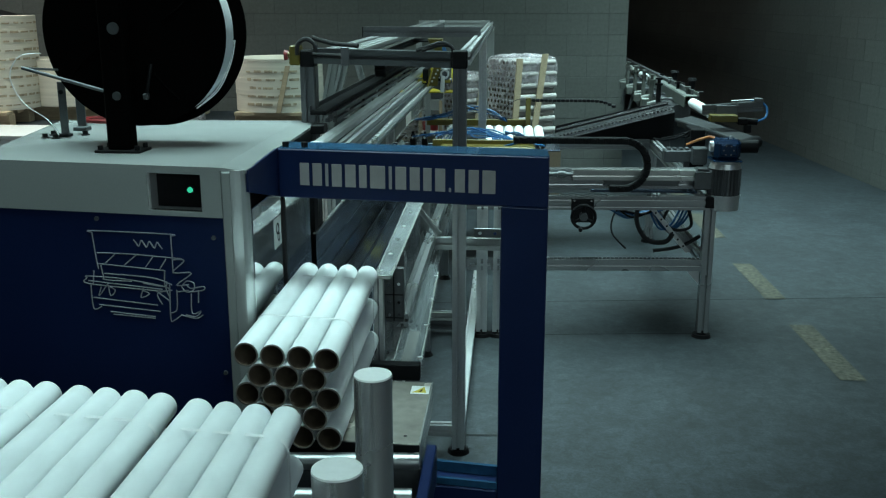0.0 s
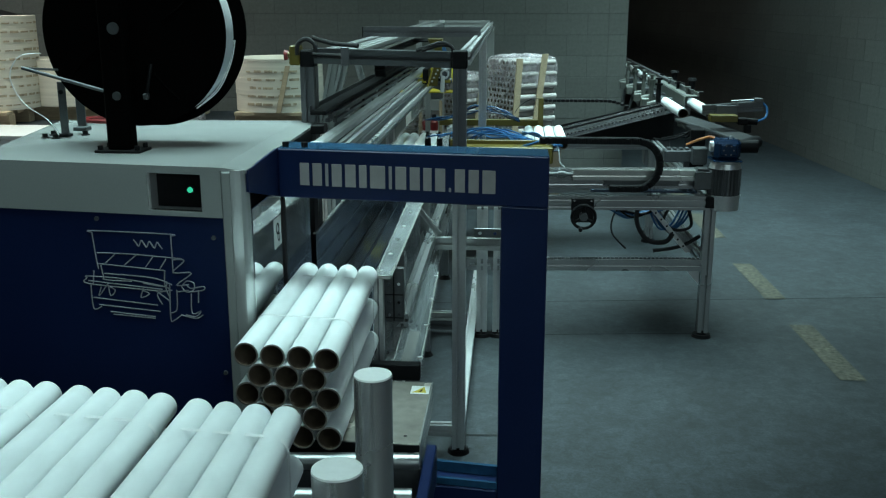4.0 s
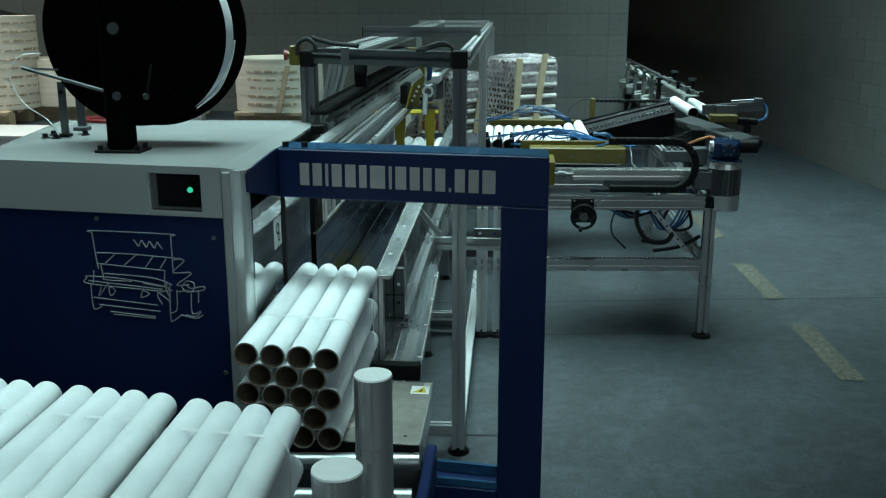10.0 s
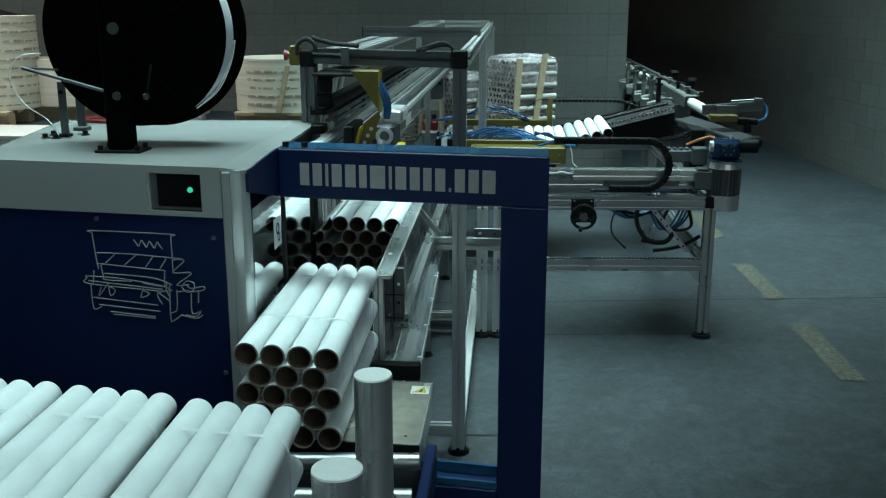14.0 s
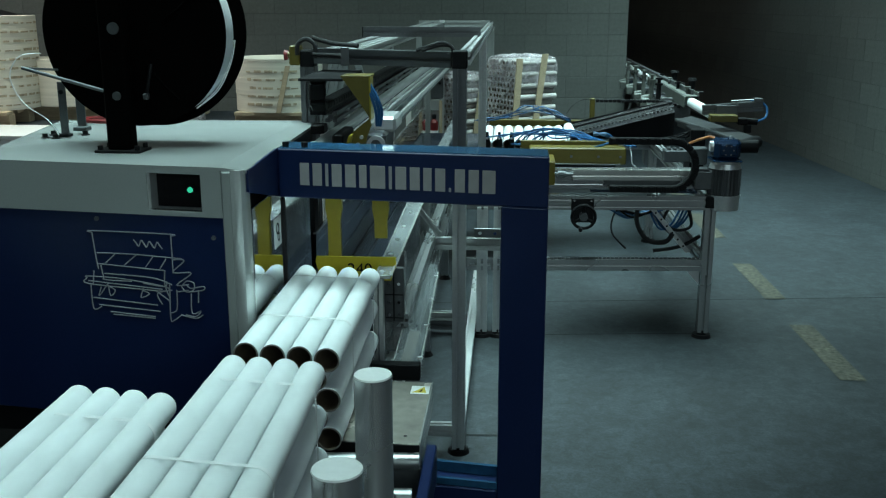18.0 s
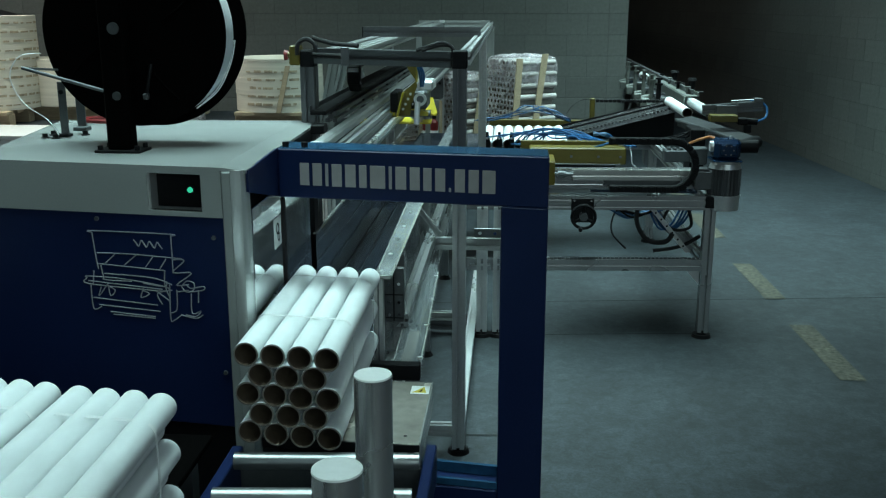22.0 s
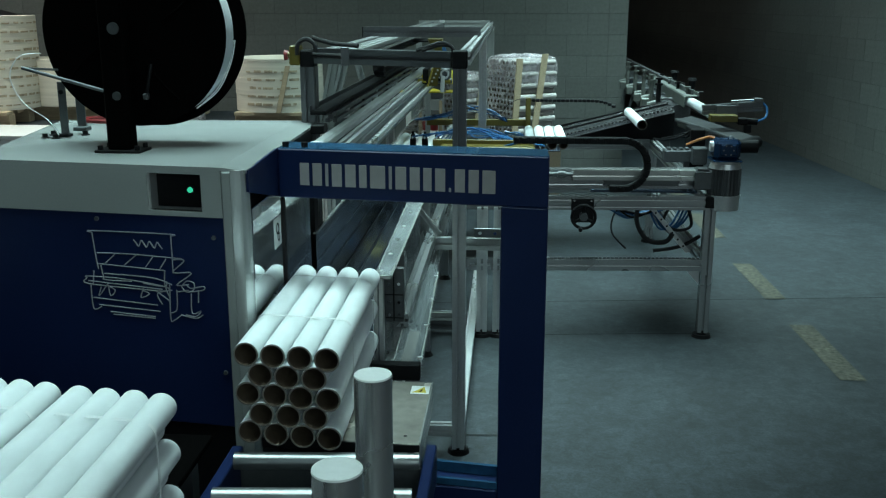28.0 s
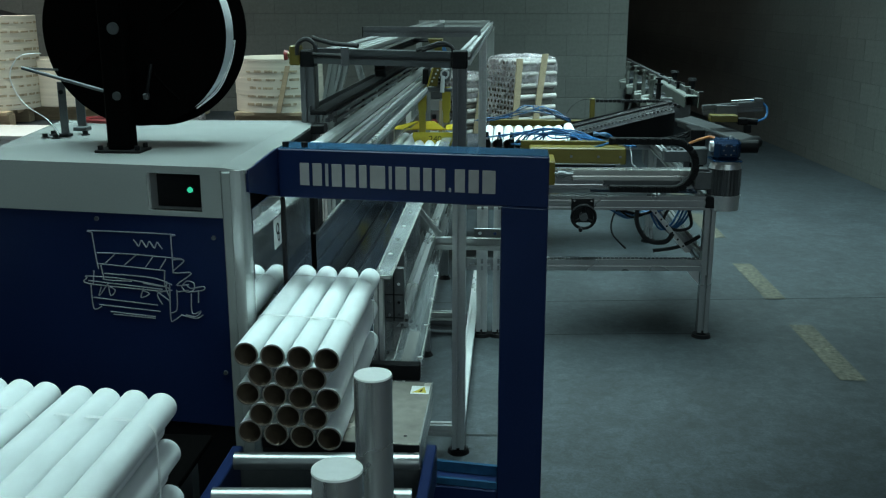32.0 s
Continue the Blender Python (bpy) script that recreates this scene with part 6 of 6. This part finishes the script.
def tube_paths():
    """Rows for each loose tube: waiting, rolling down, queueing, riding the shuttle, lying in the stack."""
    queue = list(range(6))
    rows = {i: [(0, *slot(i))] for i in queue}
    events = [("come", m, i + 6) for i, m in enumerate(MIDS)] + [("trip", tr[0], tr) for tr in TRIPS if tr[0] > 0]
    layers = [(4, -1)] + [(k, 1) for k in range(5)]
    done = 0
    for kind, t, what in sorted(events, key=lambda e: e[1] + (0.5 if e[0] == "come" else 0)):
        if kind == "come":
            n = len(queue)
            queue.append(what)
            sx, sy, sz = slot(n)
            roll = max(0.25, 0.42 * (0.83 - sx) / 0.55)
            far = max(t - 0.85, 1.2) * 0.85
            rows[what] = [(t - 0.85 - far / 0.85, 1.34, 6.50 + far, 1.075), (t - 0.85, 1.34, 6.50, 1.075), (t - 0.42, 1.215, TUBE_Y, 1.070), (t, 0.80, TUBE_Y, guide_z(0.80)), (t + roll, sx, sy, sz)]
        else:
            go, there, back, home, count = what
            taken, queue = queue[:count], queue[count:]
            row, stack = layers[done]
            done += 1
            for c, i in enumerate(taken):
                x, y, z = slot(c)
                gx, gz = stack_slot(row, c)
                rows[i] += [(go, x, y, z), (there, x - SHIFT, y, z), (there + 0.15, x - SHIFT, y, z), (there + 0.40, lane_x(FORM[0][1]) + gx, FORM[0][1] + SK * 0.9 * gx, bed_z(FORM[0][1]) + gz)]
                if stack < 0:
                    rows[i] += [(ft, lane_x(fy) + gx, fy + SK * 0.9 * gx, bed_z(fy) + gz) for ft, fy in FORM if ft > 5]
            for n, i in enumerate(queue):
                rows[i] += [(max(home - 0.35, rows[i][-1][0] + 0.05), *slot(n + count)), (max(home, rows[i][-1][0] + 0.2), *slot(n))]
    return rows


CARRIAGE = [(0, 6.9), (7.9, 6.9), (8.3, 6.68), (9.0, 6.08), (10.0, 5.52), (11.0, 4.96), (12.0, 4.46), (13.0, 4.08), (13.6, 3.72), (14.2, 3.63), (17.0, 3.63), (17.4, 3.50), (17.75, 3.40), (18.4, 3.40), (19.0, 3.50), (19.6, 3.60), (20.5, 3.87), (21.0, 4.20), (21.8, 4.85), (22.6, 5.75), (23.2, 6.35), (23.9, 6.8), (24.3, 6.9), (32, 6.9)]
FORK = [(0, 88), (5.0, 88), (5.5, 70), (6.0, 55), (6.7, 45), (7.2, 22), (7.7, 6), (8.2, 0), (12.1, 0), (12.5, 40), (12.9, 82), (15.2, 82), (15.7, 40), (16.2, 0), (18.25, 0), (18.6, 45), (18.9, 85), (28.9, 85), (29.4, 70), (29.9, 52), (30.7, 40), (31.2, 18), (31.7, 4), (32, 0)]
FORK_DROP = [(0, 0.06), (4.6, 0.06), (5.5, -0.10), (6.0, -0.16), (6.7, -0.11), (7.2, -0.03), (7.7, 0), (9.0, 0.02), (11.0, 0.03), (12.1, 0.05), (12.9, 0.0), (15.9, 0), (18.3, 0), (18.8, 0), (19.6, 0.0), (24, 0.06), (28.9, 0.06), (29.4, -0.06), (29.9, -0.15), (30.7, -0.10), (31.2, -0.03), (31.7, 0), (32, 0)]


def between(rows, t):
    for (a, p), (b, q) in zip(rows, rows[1:]):
        if a <= t <= b:
            return p + (q - p) * (t - a) / (b - a)
    return rows[-1][1]


def chain_pose(s, start, bend, low, r, anchor, axis):
    """Pose of a link s metres along a chain that runs from its carriage forward to the bend, round it and back to its anchor."""
    way = 1 if bend > start else -1
    run = abs(bend - start)
    if s < run:
        p, z, a = start + way * s, low + 2 * r, 0.0
    elif s < run + math.pi * r:
        k = (s - run) / r
        p, z, a = bend + way * r * math.sin(k), low + r + r * math.cos(k), k
    else:
        p, z, a = bend - way * (s - run - math.pi * r), low, math.pi
    if axis == "y":
        return Matrix.Translation((-0.735, p, z)) @ pose(0, 0, 0, 0, 0, 90 * way) @ Matrix.Rotation(a, 4, "Y")
    return Matrix.Translation((p, 5.075, z)) @ Matrix.Rotation(a, 4, "Y")


def key_chains():
    times = sorted({0.0, 32.0} | {7.9 + 0.3 * k for k in range(22)} | {17.0 + 0.3 * k for k in range(23)})
    for i, ob in enumerate(OVER_LINKS):
        rows = []
        for t in times:
            y = between(CARRIAGE, t)
            rows.append((t, chain_pose(0.03 + i * 0.058, y + 0.45, 3.72 + 0.5 * (y - 3.5), 1.414, 0.055, 6.6, "y")))
        walk(ob, rows)
    times = {0.0, 32.0}
    for go, there, back, home, n in TRIPS:
        for a, b in ((go, there), (back, home)):
            times |= {a + (b - a) * k / 3 for k in range(4)}
    times = sorted(t for t in times if 0 <= t <= 32)
    for i, ob in enumerate(SHUT_LINKS):
        rows = []
        for t in times:
            x = between(SHUTTLE, t)
            rows.append((t, chain_pose(i * 0.040, 0.53 + x, 0.837 + 0.5 * x, 0.844, 0.127, 0.5, "x")))
        walk(ob, rows)


SHUTTLE = []
for go, there, back, home, n in TRIPS:
    SHUTTLE += [(go, 0), (there, -SHIFT), (back, -SHIFT), (home, 0)]
SHUTTLE.append((32, 0))


def motions():
    b0, b1, b2, b3 = bundles
    def aside(t, x):
        return (t, x, 1.252 + 0.0675 * (LANE - x) + 0.085 * max(0, -0.93 - x), ZB)
    glide(b0, [(0, -0.606, 2.434, ZB), (15.0, -0.606, 2.434, ZB), (15.25, -0.606, 2.32, ZB), (15.8, -0.606, 2.055, ZB), (16.4, -0.61, 2.04, ZB), (16.8, -0.61, 2.035, ZB), (17.1, LANE, 1.953, ZB), (17.3, LANE, 1.876, ZB), (17.5, LANE, 1.776, ZB), (17.72, LANE, 1.625, ZB), (17.9, LANE, 1.55, ZB), (18.1, LANE, 1.45, ZB), (18.3, LANE, 1.33, ZB), (18.5, LANE, 1.26, ZB), (18.7, LANE, 1.253, ZB)] + [aside(*q) for q in ((18.9, LANE - 0.005), (19.1, LANE - 0.03), (20.0, -0.825), (20.5, -0.898), (20.8, -0.925), (32, -0.925))])
    glide(b1, [(0, LANE, 1.215, ZB), (16.85, LANE, 1.215, ZB), (17.1, LANE, 1.138, ZB), (17.5, LANE, 0.958, ZB), (17.72, LANE, 0.805, ZB), (18.3, LANE, 0.35, ZB), (19.0, LANE, -0.1, ZB), (32, LANE, -0.1, ZB)])
    glide(b2, [aside(*q) for q in ((0, -0.925), (19.0, -0.927), (19.15, -0.945), (20.0, -1.132), (20.5, -1.205), (20.8, -1.230), (32, -1.230))])
    glide(b3, [aside(*q) for q in ((0, -1.230), (16.0, -1.230), (16.4, -1.26), (17.2, -1.55), (20, -2.8), (32, -2.8))])
    glide(forming, [(t, lane_x(y), y, bed_z(y)) for t, y in FORM])
    push = [(0, -0.317), (18.45, -0.317), (18.65, -0.36), (18.9, -0.415), (19.1, -0.435), (19.5, -0.52), (20.0, -0.632), (20.3, -0.69), (20.5, -0.72), (20.75, -0.748), (20.85, -0.72), (21.0, -0.60), (21.3, -0.40), (21.55, -0.33), (21.8, -0.317), (32, -0.317)]
    glide(pusher, [(t, x, 2.105 + SK * (x + 0.317), 0) for t, x in push])
    glide(carriage, [(0, between(SHUTTLE, 0), 0, 0)] + [(t, x, 0, 0) for t, x in SHUTTLE if t > 0])
    glide(fork, [(t, 0, y, 0) for t, y in CARRIAGE])
    head = [c for c in fork.children if c.name.startswith("fork_head")][0]
    marks = sorted({t for t, a in FORK} | {t for t, a in FORK_DROP})
    walk(head, [(t, pose(-0.565, 0, 1.20 + between(FORK_DROP, t), between(FORK, t), 0, 0)) for t in marks])
    flap = [c for c in fork.children if c.name.startswith("folding_flap")][0]
    fold = [(0, 1.17, -88), (5.0, 1.17, -88), (5.5, 0.88, -30), (6.0, 0.81, -10), (6.8, 0.81, -12), (7.3, 0.82, -45), (7.7, 0.83, -70), (8.2, 1.0, -85), (8.8, 1.17, -88), (28.9, 1.17, -88), (29.4, 0.90, -35), (29.9, 0.81, -10), (30.7, 0.81, -12), (31.3, 0.82, -45), (31.7, 0.83, -70), (32, 0.9, -80)]
    walk(flap, [(t, pose(-0.665, 0.10, z, a, 0, 0)) for t, z, a in fold])
    arm = [(0, -15.5), (18.2, -15.5), (18.4, 12), (19.2, 9), (20.0, 1), (20.35, -14), (20.6, -15.5), (32, -15.5)]
    walk(reel_parts, [(t, pose(-0.035, -0.02, 0.192, 0, -a, 0)) for t, a in arm])
    key_chains()
    paths = tube_paths()
    for i, ob in enumerate(LOOSE):
        if i in paths:
            glide(ob, clip_rows(paths[i]))
        else:
            bpy.data.objects.remove(ob)


motions()
